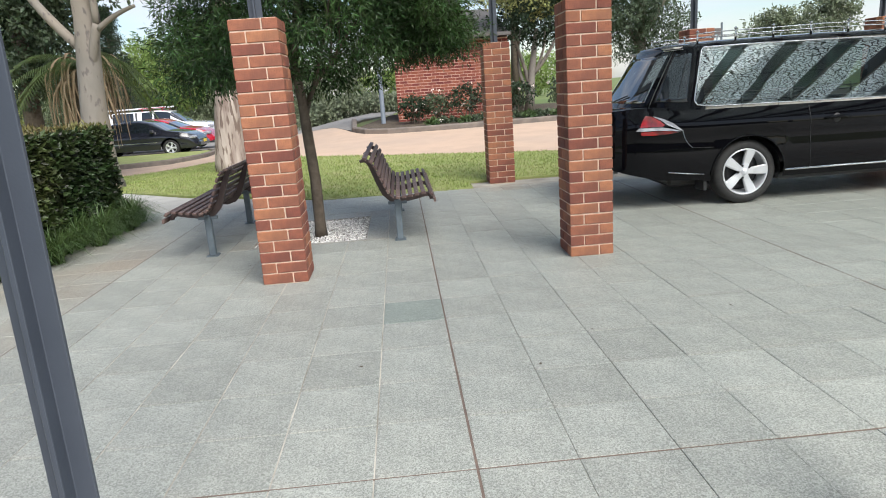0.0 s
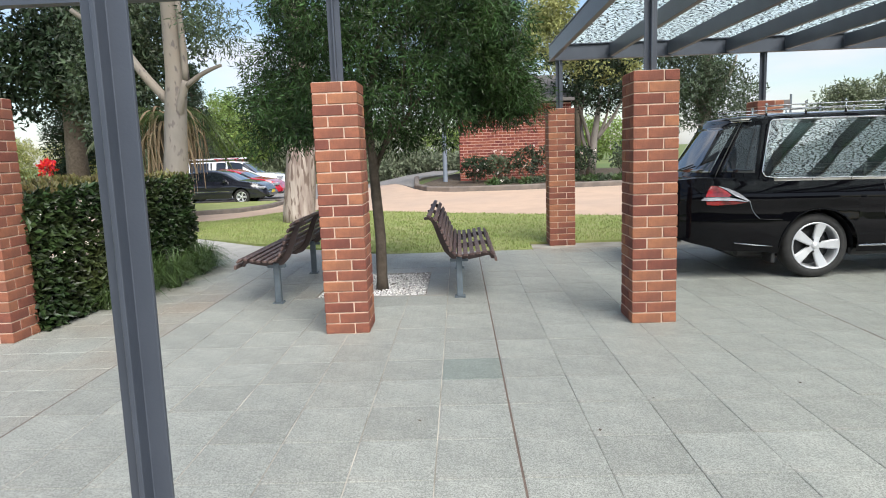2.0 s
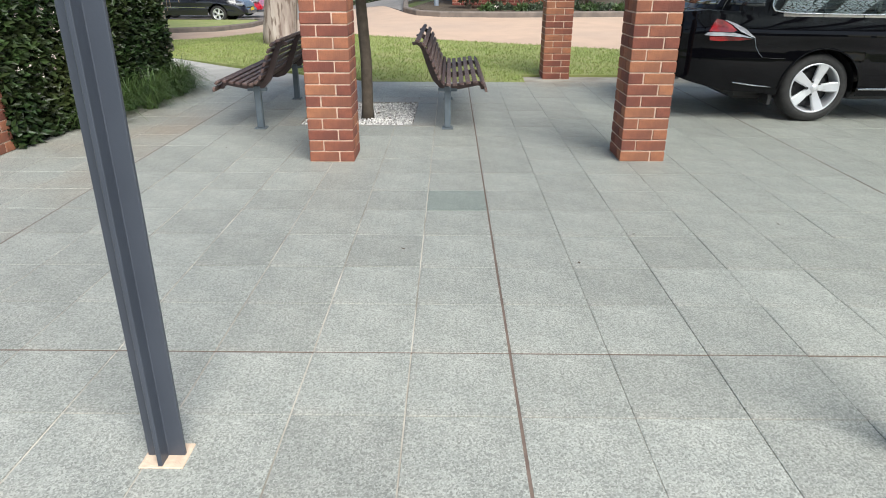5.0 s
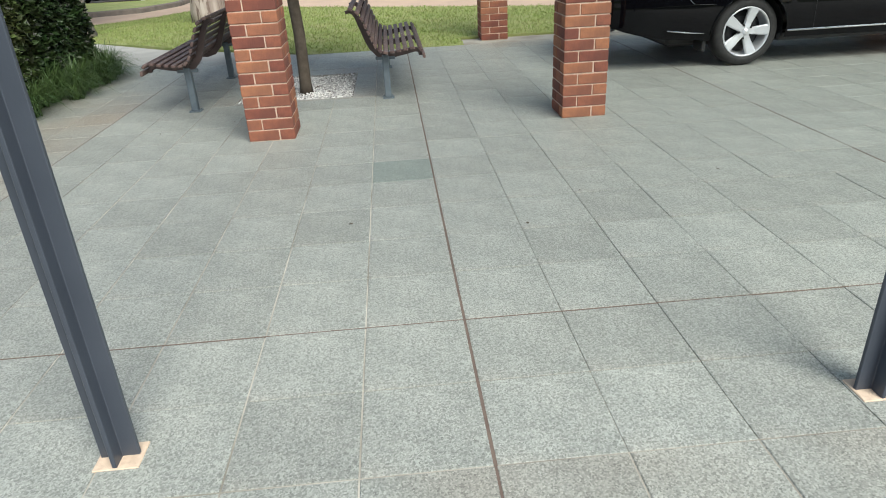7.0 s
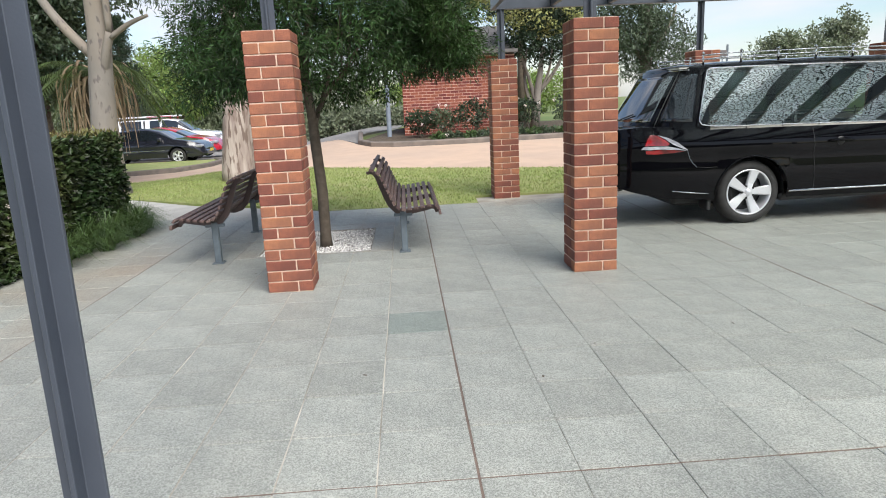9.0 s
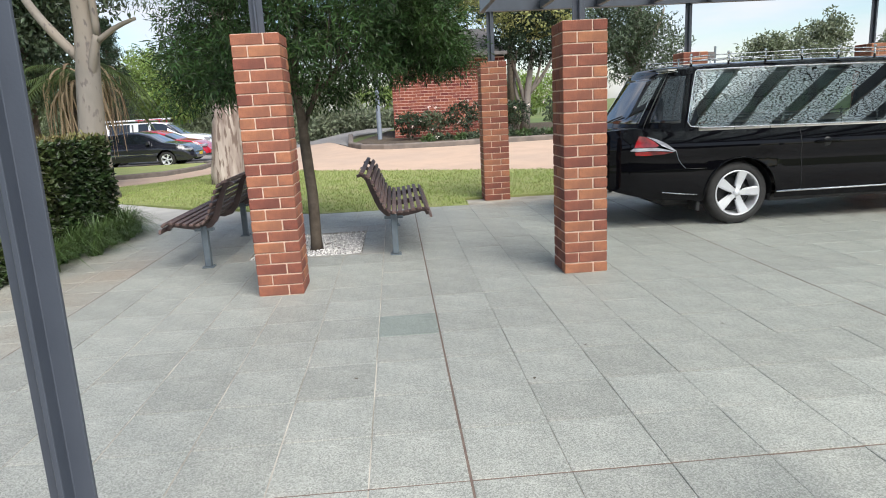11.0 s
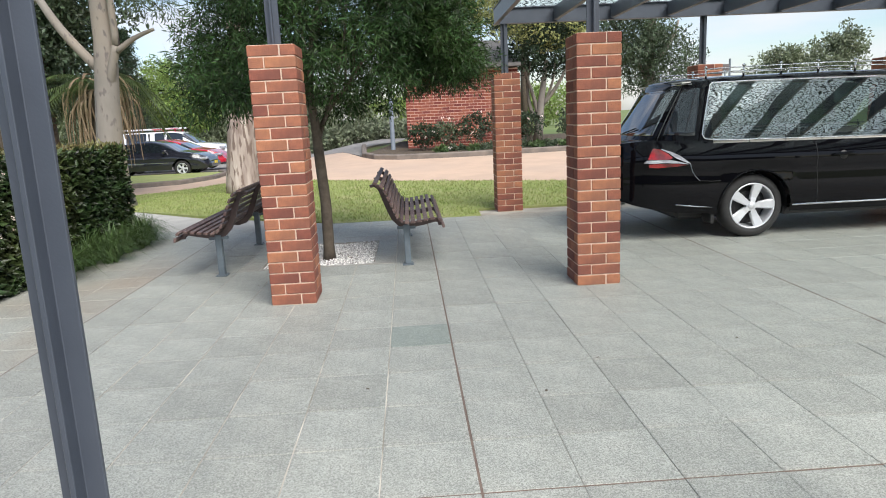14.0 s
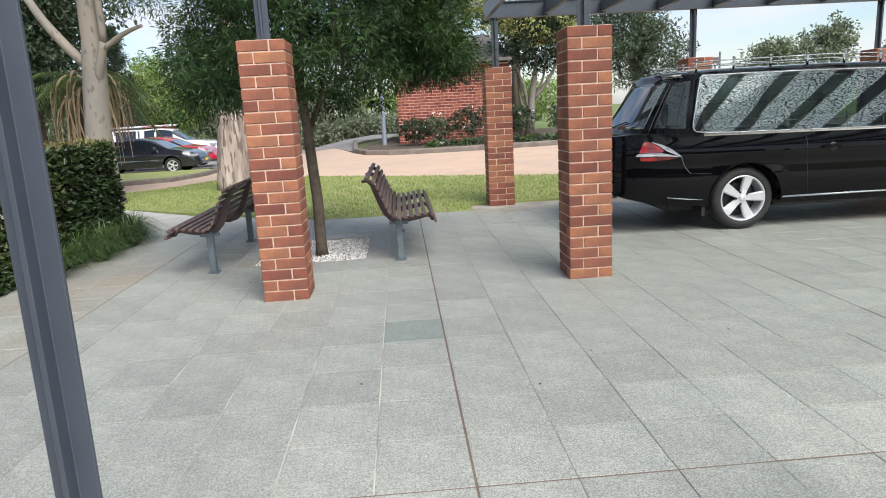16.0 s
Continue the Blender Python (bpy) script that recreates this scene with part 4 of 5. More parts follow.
def wheel(parent, cx, y_out, sign, r=0.334, rim=0.243, spokes=5, fine=True, dark=False, turn=0.0):
    """A tyre with a dished rim and broad spokes; sign -1 faces -y."""
    w = 0.215
    y = lambda d: y_out - sign * d
    sides = 48 if fine else 24
    tyre = lathe([(rim, y(0.012)), (rim + 0.012, y(0.0)), (r - 0.045, y(0.004)), (r - 0.015, y(0.018)), (r, y(0.045)), (r, y(w - 0.045)), (r - 0.02, y(w - 0.01)), (rim, y(w))], cx, r, sides=sides)
    wh = part("wheel", tyre, M_TYRE, parent, "black tyre on a silver five-spoke wheel", True)
    rimb = lathe([(rim, y(0.010)), (rim - 0.006, y(0.004)), (rim - 0.016, y(0.010)), (rim - 0.022, y(0.06)), (rim - 0.04, y(0.15))], cx, r, sides=sides)
    part("rim", rimb, M_ALLOY, wh, "silver alloy rim", True)
    part("brake_disc", lathe([(0.001, y(0.10)), (0.15, y(0.10)), (rim - 0.03, y(0.15))], cx, r, sides=24), M_PLASTIC, wh)
    for k in range(spokes):
        a = 2 * math.pi * k / spokes + turn
        u, v = Vector((math.cos(a), 0, math.sin(a))), Vector((-math.sin(a), 0, math.cos(a)))
        bm = bmesh.new()
        c = Vector((cx, 0, r))
        sect = []
        for d, hw, dep in ((0.03, 0.030, 0.022), (0.09, 0.036, 0.028), (0.16, 0.046, 0.018), (rim - 0.012, 0.052, 0.008)):
            hw *= rim / 0.232
            sect.append([bm.verts.new(c + u * d * 1.0 + v * s * hw * q + Vector((0, y(dep + e), 0))) for s, q, e in ((-1, 1, 0.012), (-1, 0.75, 0), (1, 0.75, 0), (1, 1, 0.012), (1, 0.9, 0.04), (-1, 0.9, 0.04))])
        for p, q in zip(sect, sect[1:]):
            for i in range(6):
                bm.faces.new((p[i], p[(i + 1) % 6], q[(i + 1) % 6], q[i]))
        bmesh.ops.recalc_face_normals(bm, faces=bm.faces[:])
        part("spoke", bm, M_PLASTIC if dark else M_ALLOY, wh)
    part("hub_cap", lathe([(0.001, y(0.012)), (0.024, y(0.013)), (0.030, y(0.018)), (0.040, y(0.022)), (0.042, y(0.05))], cx, r, sides=24), M_ALLOY, wh, "", True)
    if fine:
        for k in range(5):
            a = 2 * math.pi * (k + 0.5) / 5 + turn
            p = Vector((cx + 0.066 * math.cos(a), 0, r + 0.066 * math.sin(a)))
            part("wheel_nut", add_tube(bmesh.new(), [p + Vector((0, y(0.06), 0)), p + Vector((0, y(0.022), 0))], 0.011, 8), M_PLASTIC, wh)
    return wh


def hearse():
    """Long black hearse; its own x runs from the tail, its flank faces -y."""
    X0, YC = 2.13, 7.45
    h = thing("hearse", "glossy black hearse with long side glass and chrome trim", "hearse", (X0, YC, 0))
    roof = lerp_table([(0, 1.045), (0.3, 1.07), (0.93, 1.04), (0.98, 1.685), (1.2, 1.70), (2.4, 1.71), (3.5, 1.69), (3.95, 1.62), (4.3, 1.40), (4.75, 1.10), (5.3, 1.02), (5.7, 0.92), (5.9, 0.72)])
    belt = lerp_table([(0, 1.0), (0.3, 1.03), (0.6, 1.02), (0.9, 1.01), (3.0, 0.985), (4.6, 0.95), (5.5, 0.88), (5.9, 0.66)])
    sill = lerp_table([(0, 0.47), (0.17, 0.40), (0.53, 0.31), (0.95, 0.29), (1.0, 0.27), (5.2, 0.25), (5.9, 0.35)])
    half = lerp_table([(0, 0.66), (0.05, 0.74), (0.14, 0.81), (0.3, 0.865), (0.55, 0.90), (0.9, 0.918), (1.6, 0.925), (4.6, 0.92), (5.3, 0.88), (5.7, 0.78), (5.9, 0.6)])
    xs = [0, 0.02, 0.05, 0.09, 0.14, 0.2, 0.3, 0.4, 0.45, 0.5, 0.6, 0.7, 0.8, 0.87, 0.93, 0.98, 1.05] + [1.1 + 0.1 * k for k in range(48)] + [5.85, 5.9]
    arches = [(1.44, 0.385), (4.95, 0.385)]

    def opening(x, z):
        lo = 0.985 + 0.035 * (1 if x < 3 else 0)
        return 1.0 < x < 3.9 and lo < z < 1.6 and x > 0.93 + (z - 1.0) * 0.2

    body, flank = car_body(h, xs, roof, belt, sill, half, arches, M_BLACK, M_DARKGLASS, [(4.05, 4.5)], [(4.05, 4.75)], opening)
    sk = lambda x, z, out=0.004: (x, -(flank(x, z) + out), z)

    def strip(name, pts, r, material, label="", sides=6):
        return part(name, add_tube(bmesh.new(), [sk(*p) for p in pts], r, sides), material, h, label, True)

    # side glass, its chrome surround, and the same on the far side
    outline = [(0.90, 1.06), (0.875, 1.10), (0.88, 1.14), (0.945, 1.40), (1.0, 1.60), (1.025, 1.622), (1.4, 1.626), (2.4, 1.62), (3.4, 1.60), (3.80, 1.585), (3.84, 1.56), (3.82, 1.52), (3.66, 1.1), (3.6, 1.03), (3.5, 1.0), (2.4, 1.015), (1.2, 1.035), (1.03, 1.04)]
    for sgn, tag in ((-1, ""), (1, "")):
        bm = bmesh.new()
        cols = []
        for k in range(60):
            x = 0.88 + (3.83 - 0.88) * k / 59
            lo, hi = 9.0, 0.0
            ring = outline + outline[:1]
            for (x0, z0), (x1, z1) in zip(ring, ring[1:]):
                if min(x0, x1) <= x <= max(x0, x1) and x0 != x1:
                    z = z0 + (z1 - z0) * (x - x0) / (x1 - x0)
                    lo, hi = min(lo, z), max(hi, z)
            if hi - lo < 0.01:
                continue
            cols.append([bm.verts.new((x, sgn * (flank(x, lo + (hi - lo) * j / 6) + 0.003), lo + (hi - lo) * j / 6)) for j in range(7)])
        for a, b in zip(cols, cols[1:]):
            for j in range(6):
                bm.faces.new((a[j], b[j], b[j + 1], a[j + 1]))
        pane = part("side_window", bm, M_LACE, h, "tinted glass mirroring the canopy", True)
        pane.visible_shadow = False
        part("window_trim", add_tube(bmesh.new(), [(x, sgn * (flank(x, z) + 0.006), z) for x, z in outline + outline[:2]], 0.008, 6), M_CHROME, h, "chrome window surround", True)
    # rounded tail of the cabin: rings round the back, each from the flank to the middle of the tail
    XT = 0.985
    b0, rf0 = belt(XT), roof(XT)
    edge = rf0 - 0.07
    rings = [(flank(XT, b0 + (edge - b0) * k / 14), b0 + (edge - b0) * k / 14) for k in range(15)]
    ye, ze = rings[-1]
    rings += [(ye * max(0.0, math.cos(math.pi / 2 * k / 6)) ** 0.55, ze + 0.07 * math.sin(math.pi / 2 * k / 6)) for k in range(1, 6)]
    turn_n = 26
    grid = []
    for w, z in rings:
        u = (z - b0) / (ze - b0)
        tail = 0.30 + 0.43 * min(u, 1.0) ** 1.08 + (0.0 if u <= 1 else (XT - 0.73) * (1 - w / ye) ** 1.3)
        row = []
        for k in range(turn_n + 1):
            a = math.pi / 2 * k / turn_n
            row.append(Vector((XT - (XT - tail) * math.sin(a) ** (2 / 2.7), w * max(0.0, math.cos(a)) ** (2 / 2.7), z)))
        grid.append(row)
    spine = [Vector((XT - (XT - 0.90) * k / turn_n, 0, rf0)) for k in range(turn_n + 1)]
    grid.append(spine)

    def tail_zone(i, k):
        if 2 <= i < 13 and k >= 15:
            return "rear_window"
        if 2 <= i < 13 and 3 <= k < 12:
            return "quarter_window"
        return "tail_shell"

    for name in ("tail_shell", "rear_window", "quarter_window"):
        for sgn in ((-1, 1) if name == "quarter_window" else (0,)):
            bm = bmesh.new()
            for side in (-1, 1):
                if sgn and side != sgn:
                    continue
                for i in range(len(grid) - 1):
                    for k in range(turn_n):
                        if tail_zone(i, k) == name:
                            quad = [grid[i][k], grid[i][k + 1], grid[i + 1][k + 1], grid[i + 1][k]]
                            bm.faces.new([bm.verts.new((p.x, side * p.y, p.z)) for p in quad])
            bmesh.ops.remove_doubles(bm, verts=bm.verts[:], dist=0.0004)
            bmesh.ops.recalc_face_normals(bm, faces=bm.faces[:])
            if name != "tail_shell":
                bmesh.ops.solidify(bm, geom=bm.faces[:], thickness=0.004)
            part(name, bm, {"tail_shell": M_BLACK, "rear_window": M_REARGLASS}.get(name, M_DARKGLASS), h, {"rear_window": "raked dark rear glass mirroring the sky", "quarter_window": "dark curved quarter glass"}.get(name, ""), True)
    for side in (-1, 1):
        part("pillar_trim", add_tube(bmesh.new(), [(p.x, side * (p.y + 0.003), p.z) for p in [grid[i][13] for i in range(1, 15)]], 0.006, 6), M_PLASTIC, h, "", True)
        part("cornice_trim", add_tube(bmesh.new(), [(p.x, side * (p.y + 0.004), p.z + 0.002) for p in [grid[14][k] for k in range(8, 20)]], 0.006, 6), M_CHROME, h, "thin bright trim over the rear glass", True)
    # deck, rails and fittings inside
    part("casket_deck", box(0.5, 3.9, -0.72, 0.72, 0.86, 0.98, 0.02), M_DECK, h, "pale deck inside")
    for y in (-0.66, 0.5):
        bm = add_tube(bmesh.new(), [(1.0, y, 1.12), (3.6, y, 1.10)], 0.008, 6)
        for k in range(7):
            add_tube(bm, [(1.1 + 0.4 * k, y, 0.98), (1.1 + 0.4 * k, y, 1.14)], 0.007, 6)
        part("deck_rail", bm, M_CHROME, h, "chrome rail")
    bm = box(2.02, 2.05, -0.665, -0.645, 1.0, 1.30, 0.004)
    add_box(bm, 1.94, 2.13, -0.665, -0.645, 1.20, 1.23, 0.004)
    part("cross", bm, M_CHROME, h, "small pale cross")
    part("lining", box(0.75, 3.95, -0.66, 0.66, 1.63, 1.645), M_DECK, h)
    part("partition", box(3.86, 3.9, -0.72, 0.72, 0.9, 1.6, 0.01), M_PLASTIC, h)
    # lamps, bumper, handles, seams
    def lens(name, poly, material, out, label):
        bm = bmesh.new()
        back = [bm.verts.new(sk(x, z, -0.02)) for x, z in poly]
        front = [bm.verts.new(sk(x, z, out)) for x, z in poly]
        bm.faces.new(front)
        for i in range(len(poly)):
            bm.faces.new((back[i], back[(i + 1) % len(poly)], front[(i + 1) % len(poly)], front[i]))
        bmesh.ops.recalc_face_normals(bm, faces=bm.faces[:])
        return part(name, bm, material, h, label)

    lens("tail_light", [(0.30, 0.872), (0.33, 0.94), (0.36, 0.985), (0.42, 0.975), (0.50, 0.93), (0.545, 0.885), (0.52, 0.868), (0.40, 0.872)], M_LAMP_RED, 0.022, "bright red tail lamp")
    lens("clear_band", [(0.265, 0.838), (0.295, 0.866), (0.40, 0.866), (0.53, 0.862), (0.62, 0.842), (0.72, 0.812), (0.62, 0.824), (0.48, 0.834), (0.34, 0.832)], M_LAMP_CLEAR, 0.024, "clear lower lamp band")
    lens("clear_band", [(0.43, 0.978), (0.52, 0.952), (0.62, 0.905), (0.735, 0.815), (0.69, 0.828), (0.58, 0.878), (0.51, 0.932)], M_LAMP_CLEAR, 0.022, "clear lens edge sweeping forward")
    lens("reflector", [(0.31, 0.824), (0.48, 0.828), (0.62, 0.818), (0.70, 0.806), (0.60, 0.792), (0.42, 0.784), (0.32, 0.790)], M_LAMP_RED, 0.020, "dark red lower reflector")
    strip("boot_seam", [(0.735, 0.81), (0.765, 0.73), (0.80, 0.675), (0.84, 0.635)], 0.0035, M_GREY_STEEL)
    strip("bumper_seam", [(0.84, 0.635), (0.96, 0.625), (1.06, 0.625)], 0.003, M_PLASTIC)
    strip("door_seam", [(2.06 + 0.003 * k, 0.97 - 0.04 * k, 0.0005) for k in range(17)], 0.003, M_PLASTIC)
    strip("door_seam", [(3.5, 0.96 - 0.04 * k, 0.0005) for k in range(16)], 0.003, M_PLASTIC)
    strip("sill_strip", [(1.84, 0.335), (2.6, 0.335), (3.6, 0.333), (4.5, 0.33)], 0.011, M_CHROME, "chrome sill strip")
    strip("bumper_strip", [(0.60, 0.395), (0.8, 0.368), (0.98, 0.352)], 0.007, M_CHROME, "thin bumper trim")
    part("sill", box(1.8, 4.6, -0.86, 0.86, 0.22, 0.31, 0.02), M_PLASTIC, h)
    bm = bmesh.new()
    pts = [sk(2.22 + 0.26 * u, 0.835 + 0.012 * math.sin(u * math.pi), 0.012 + 0.028 * math.sin(u * math.pi)) for u in (0, 0.15, 0.35, 0.5, 0.65, 0.85, 1)]
    add_tube(bm, pts, [0.01, 0.016, 0.018, 0.018, 0.018, 0.016, 0.01], 8)
    part("door_handle", bm, M_BLACK, h, "black pull handle", True)
    part("handle_cup", lathe([(0.001, -flank(2.35, 0.83) - 0.003), (0.04, -flank(2.35, 0.83) - 0.003), (0.05, -flank(2.35, 0.83) + 0.01)], 2.35, 0.83, sides=20), M_PLASTIC, h, "", True)
    for cx in (1.44, 4.95):
        arc = [(cx + 0.39 * math.cos(a), 0.33 + 0.39 * math.sin(a)) for a in [math.pi * k / 20 for k in range(21)]]
        strip("arch_lip", arc, 0.008, M_BLACK)
        bm = well(cx, 0.385, -0.88, -0.62)
        part("wheel_well", bm, M_PLASTIC, h)
        wheel(h, cx, -0.905, -1, turn=radians(75))
        wheel(h, cx, 0.905, 1, turn=radians(40))
    part("mud_flap", box(0.99, 1.03, -0.90, -0.70, 0.17, 0.46, 0.006), M_PLASTIC, h, "black mud flap")
    bm = prism([(0.02, 0.46), (-0.06, 0.52), (-0.07, 0.64), (-0.03, 0.72), (0.1, 0.74), (0.35, 0.72), (0.35, 0.41), (0.1, 0.43)], -0.70, 0.70, "y")
    bmesh.ops.bevel(bm, geom=bm.edges[:], offset=0.02, segments=2, affect="EDGES")
    part("rear_bumper", bm, M_BLACK, h, "", True)
    part("underbody", box(0.7, 5.6, -0.7, 0.7, 0.2, 0.4, 0.03), M_PLASTIC, h)
    part("exhaust", add_tube(bmesh.new(), [(-0.03, -0.52, 0.40), (0.2, -0.52, 0.40)], 0.033, 14), M_CHROME, h, "exhaust tip", True)
    part("tailgate_trim", box(-0.012, 0.02, -0.6, 0.6, 0.95, 0.985, 0.006), M_CHROME, h, "chrome tailgate trim")
    part("rear_wiper", add_tube(bmesh.new(), [(0.345, 0.0, 1.12), (0.40, -0.28, 1.18)], 0.008, 6), M_PLASTIC, h)
    # roof rails on little chrome posts
    for y in (-0.62, 0.62):
        for dz in (0.045, 0.085):
            bm = add_tube(bmesh.new(), [(x, y, roof(x) + dz - 0.012) for x in (1.0, 1.2, 1.8, 2.4, 3.0, 3.5)], 0.007, 6)
            part("roof_rail", bm, M_CHROME, h, "slim chrome roof rail", True)
        for k in range(7):
            x = 1.02 + 0.405 * k
            bm = add_tube(bmesh.new(), [(x, y, roof(x) - 0.03), (x, y, roof(x) + 0.09)], [0.012, 0.009], 8)
            add_tube(bm, [(x, y, roof(x) + 0.085), (x, y, roof(x) + 0.1), (x, y, roof(x) + 0.11)], [0.014, 0.016, 0.004], 8)
            part("rail_post", bm, M_CHROME, h, "", True)
    # front lamps
    for y in (-0.62, 0.62):
        part("headlight", box(5.62, 5.84, y - 0.15, y + 0.15, 0.66, 0.8, 0.03), M_LAMP_CLEAR, h)
    return h


hearse()


def small_car(name, label, category, at, turn, paint, kind):
    c = thing(name, label, category, at, turn, "cars in the car park")
    if kind == "sedan":
        roof = lerp_table([(0, 0.86), (0.15, 0.93), (0.6, 0.97), (1.05, 1.02), (1.55, 1.33), (2.0, 1.39), (2.6, 1.38), (3.0, 1.28), (3.55, 0.97), (4.2, 0.86), (4.55, 0.72), (4.65, 0.55)])
        belt = lerp_table([(0, 0.80), (1.0, 0.90), (3.4, 0.88), (4.3, 0.76), (4.65, 0.5)])
        side, top = [(1.35, 2.15), (2.22, 3.0)], [(1.08, 1.5), (3.02, 3.55)]
        length, r, arches = 4.65, 0.31, [(0.95, 0.36), (3.65, 0.36)]
    elif kind == "coupe":
        roof = lerp_table([(0, 0.84), (0.15, 0.95), (0.5, 1.05), (1.2, 1.30), (1.7, 1.36), (2.2, 1.34), (2.6, 1.22), (3.15, 0.95), (3.8, 0.86), (4.2, 0.70), (4.35, 0.5)])
        belt = lerp_table([(0, 0.80), (1.0, 0.90), (3.0, 0.86), (3.9, 0.76), (4.35, 0.46)])
        side, top = [(1.0, 1.6), (1.66, 2.6)], [(0.5, 1.1), (2.62, 3.12)]
        length, r, arches = 4.35, 0.31, [(0.8, 0.36), (3.4, 0.36)]
    else:
        roof = lerp_table([(0, 1.70), (0.06, 1.75), (0.5, 1.77), (1.5, 1.77), (2.6, 1.78), (3.1, 1.70), (3.85, 1.14), (4.6, 1.07), (5.1, 0.96), (5.25, 0.7)])
        belt = lerp_table([(0, 1.08), (3.0, 1.08), (3.8, 1.06), (4.8, 0.95), (5.25, 0.6)])
        side, top = [(0.3, 1.35), (1.7, 2.3), (2.38, 3.1)], [(3.12, 3.85)]
        length, r, arches = 5.25, 0.38, [(1.15, 0.46), (4.3, 0.46)]
    half = lerp_table([(0, 0.72), (0.12, 0.80), (0.4, 0.86), (length - 0.6, 0.87), (length - 0.2, 0.76), (length, 0.6)])
    sill = lerp_table([(0, 0.4), (0.3, 0.28 if kind != "ute" else 0.42), (length - 0.3, 0.26 if kind != "ute" else 0.42), (length, 0.34)])
    xs = [0, 0.03, 0.08, 0.15, 0.25] + [0.35 + 0.1 * k for k in range(int((length - 0.5) / 0.1))] + [length - 0.12, length - 0.06, length]
    body, flank = car_body(c, xs, roof, belt, sill, half, arches, paint, M_DARKGLASS, side, top, tumble=0.3)
    for cx, _ in arches:
        for s in (-1, 1):
            wheel(c, cx, s * 0.86, s, r, r * 0.66, 5, False, kind == "ute")
        part("wheel_well", well(cx, r + 0.05, -0.8, -0.5), M_PLASTIC, c)
    for s in (-1, 1):
        part("headlight", box(length - 0.42, length - 0.06, s * 0.68 - 0.13, s * 0.68 + 0.13, 0.60 if kind != "ute" else 0.80, 0.71 if kind != "ute" else 0.92, 0.03), M_LAMP_CLEAR, c, "clear headlamp")
        bm = box(3.0 if kind == "sedan" else (2.6 if kind == "coupe" else 3.25), 3.12 if kind == "sedan" else (2.72 if kind == "coupe" else 3.4), s * 0.95 - 0.08, s * 0.95 + 0.08, belt(3.0) + 0.02, belt(3.0) + 0.14, 0.02)
        part("wing_mirror", bm, paint, c)
        part("tail_light", box(-0.02, 0.12, s * 0.62 - 0.12, s * 0.62 + 0.12, 0.66, 0.80, 0.02), M_LAMP_RED, c)
    part("bumper", box(length - 0.25, length + 0.06, -0.66, 0.66, 0.30 if kind != "ute" else 0.45, 0.5 if kind != "ute" else 0.68, 0.05), paint, c)
    part("number_plate", box(length + 0.055, length + 0.07, -0.19, 0.19, 0.42, 0.53), M_YELLOW, c, "plain yellow plate")
    if kind != "ute":
        part("side_strip", add_tube(bmesh.new(), [(x, -(flank(x, 0.55) + 0.004), 0.55) for x in (1.35, 2.0, 2.8, 3.2)], 0.012, 6), M_CHROME, c)
    else:
        part("canopy_gap", box(1.5, 1.53, -0.875, 0.875, 1.1, 1.7), M_PLASTIC, c)
        bm = bmesh.new()
        for x in (1.75, 2.75):
            add_tube(bm, [(x, -0.6, 1.86), (x, 0.6, 1.86)], 0.025, 6)
            for y in (-0.55, 0.55):
                add_tube(bm, [(x, y, 1.72), (x, y, 1.87)], 0.02, 6)
        for y in (-0.6, -0.3, 0, 0.3, 0.6):
            add_tube(bm, [(1.6, y, 1.89), (2.9, y, 1.89)], 0.02, 6)
        part("roof_rack", bm, M_RED, c, "red and black roof rack")
        bm = add_tube(bmesh.new(), [(-0.2, -0.5, 1.88), (3.3, -0.5, 1.90)], 0.04, 8)
        part("awning_tube", bm, M_WHITE, c, "long pale tube")
    return c


small_car("sedan", "dark sedan parked nose out beside the grass island", "car", (-12.35, 26.4, ground_z(-10, 26) - 0.08), 0, M_NAVY, "sedan")
small_car("red_car", "red hatchback parked behind the dark sedan", "car", (-12.2, 29.0, ground_z(-10, 29.4) + 0.0), 0, M_RED, "coupe")
small_car("pickup", "white pickup with canopy and red roof rack", "pickup truck", (-14.45, 34.6, ground_z(-12, 34) - 0.03), 0, M_WHITE, "ute")


# ---------------------------------------------------------------- brick building, garden and lamp
G20 = 0.43
house = thing("brick_building", "low red brick building behind rose bushes", "building", (0, 20, G20))
part("wall", box(0.006, 3.4, 0.0225, 0.25, -0.1, 2.35), M_MORTAR_RED, house, "red mortar")
rows_v, rows_f = [], []
for c in range(27):
    x = 0.0 if c % 2 else -0.12
    while x < 3.4:
        a, b = max(x, 0.0), min(x + 0.23, 3.4)
        if b - a > 0.03:
            z = c * 0.086
            i0 = len(rows_v)
            rows_v += [(a, 0.018, z), (b, 0.018, z), (b, 0.018, z + 0.072), (a, 0.018, z + 0.072), (a, 0.04, z), (b, 0.04, z), (b, 0.04, z + 0.072), (a, 0.04, z + 0.072)]
            rows_f += [(i0, i0 + 1, i0 + 2, i0 + 3), (i0 + 3, i0 + 2, i0 + 6, i0 + 7), (i0, i0 + 4, i0 + 5, i0 + 1), (i0, i0 + 3, i0 + 7, i0 + 4), (i0 + 1, i0 + 5, i0 + 6, i0 + 2)]
        x += 0.24
bw = mesh_from("brickwork", rows_v, rows_f, M_BRICK_FAR, house)
bw["kind"] = "stuff"
part("end_wall", box(0.0, 0.24, 0.25, 6.0, -0.1, 2.35), M_BRICK_FAR, house)
part("end_wall", box(3.16, 3.4, 0.25, 6.0, -0.1, 2.35), M_BRICK_FAR, house)
part("back_wall", box(0.0, 3.4, 6.0, 6.24, -0.1, 2.35), M_BRICK_FAR, house)
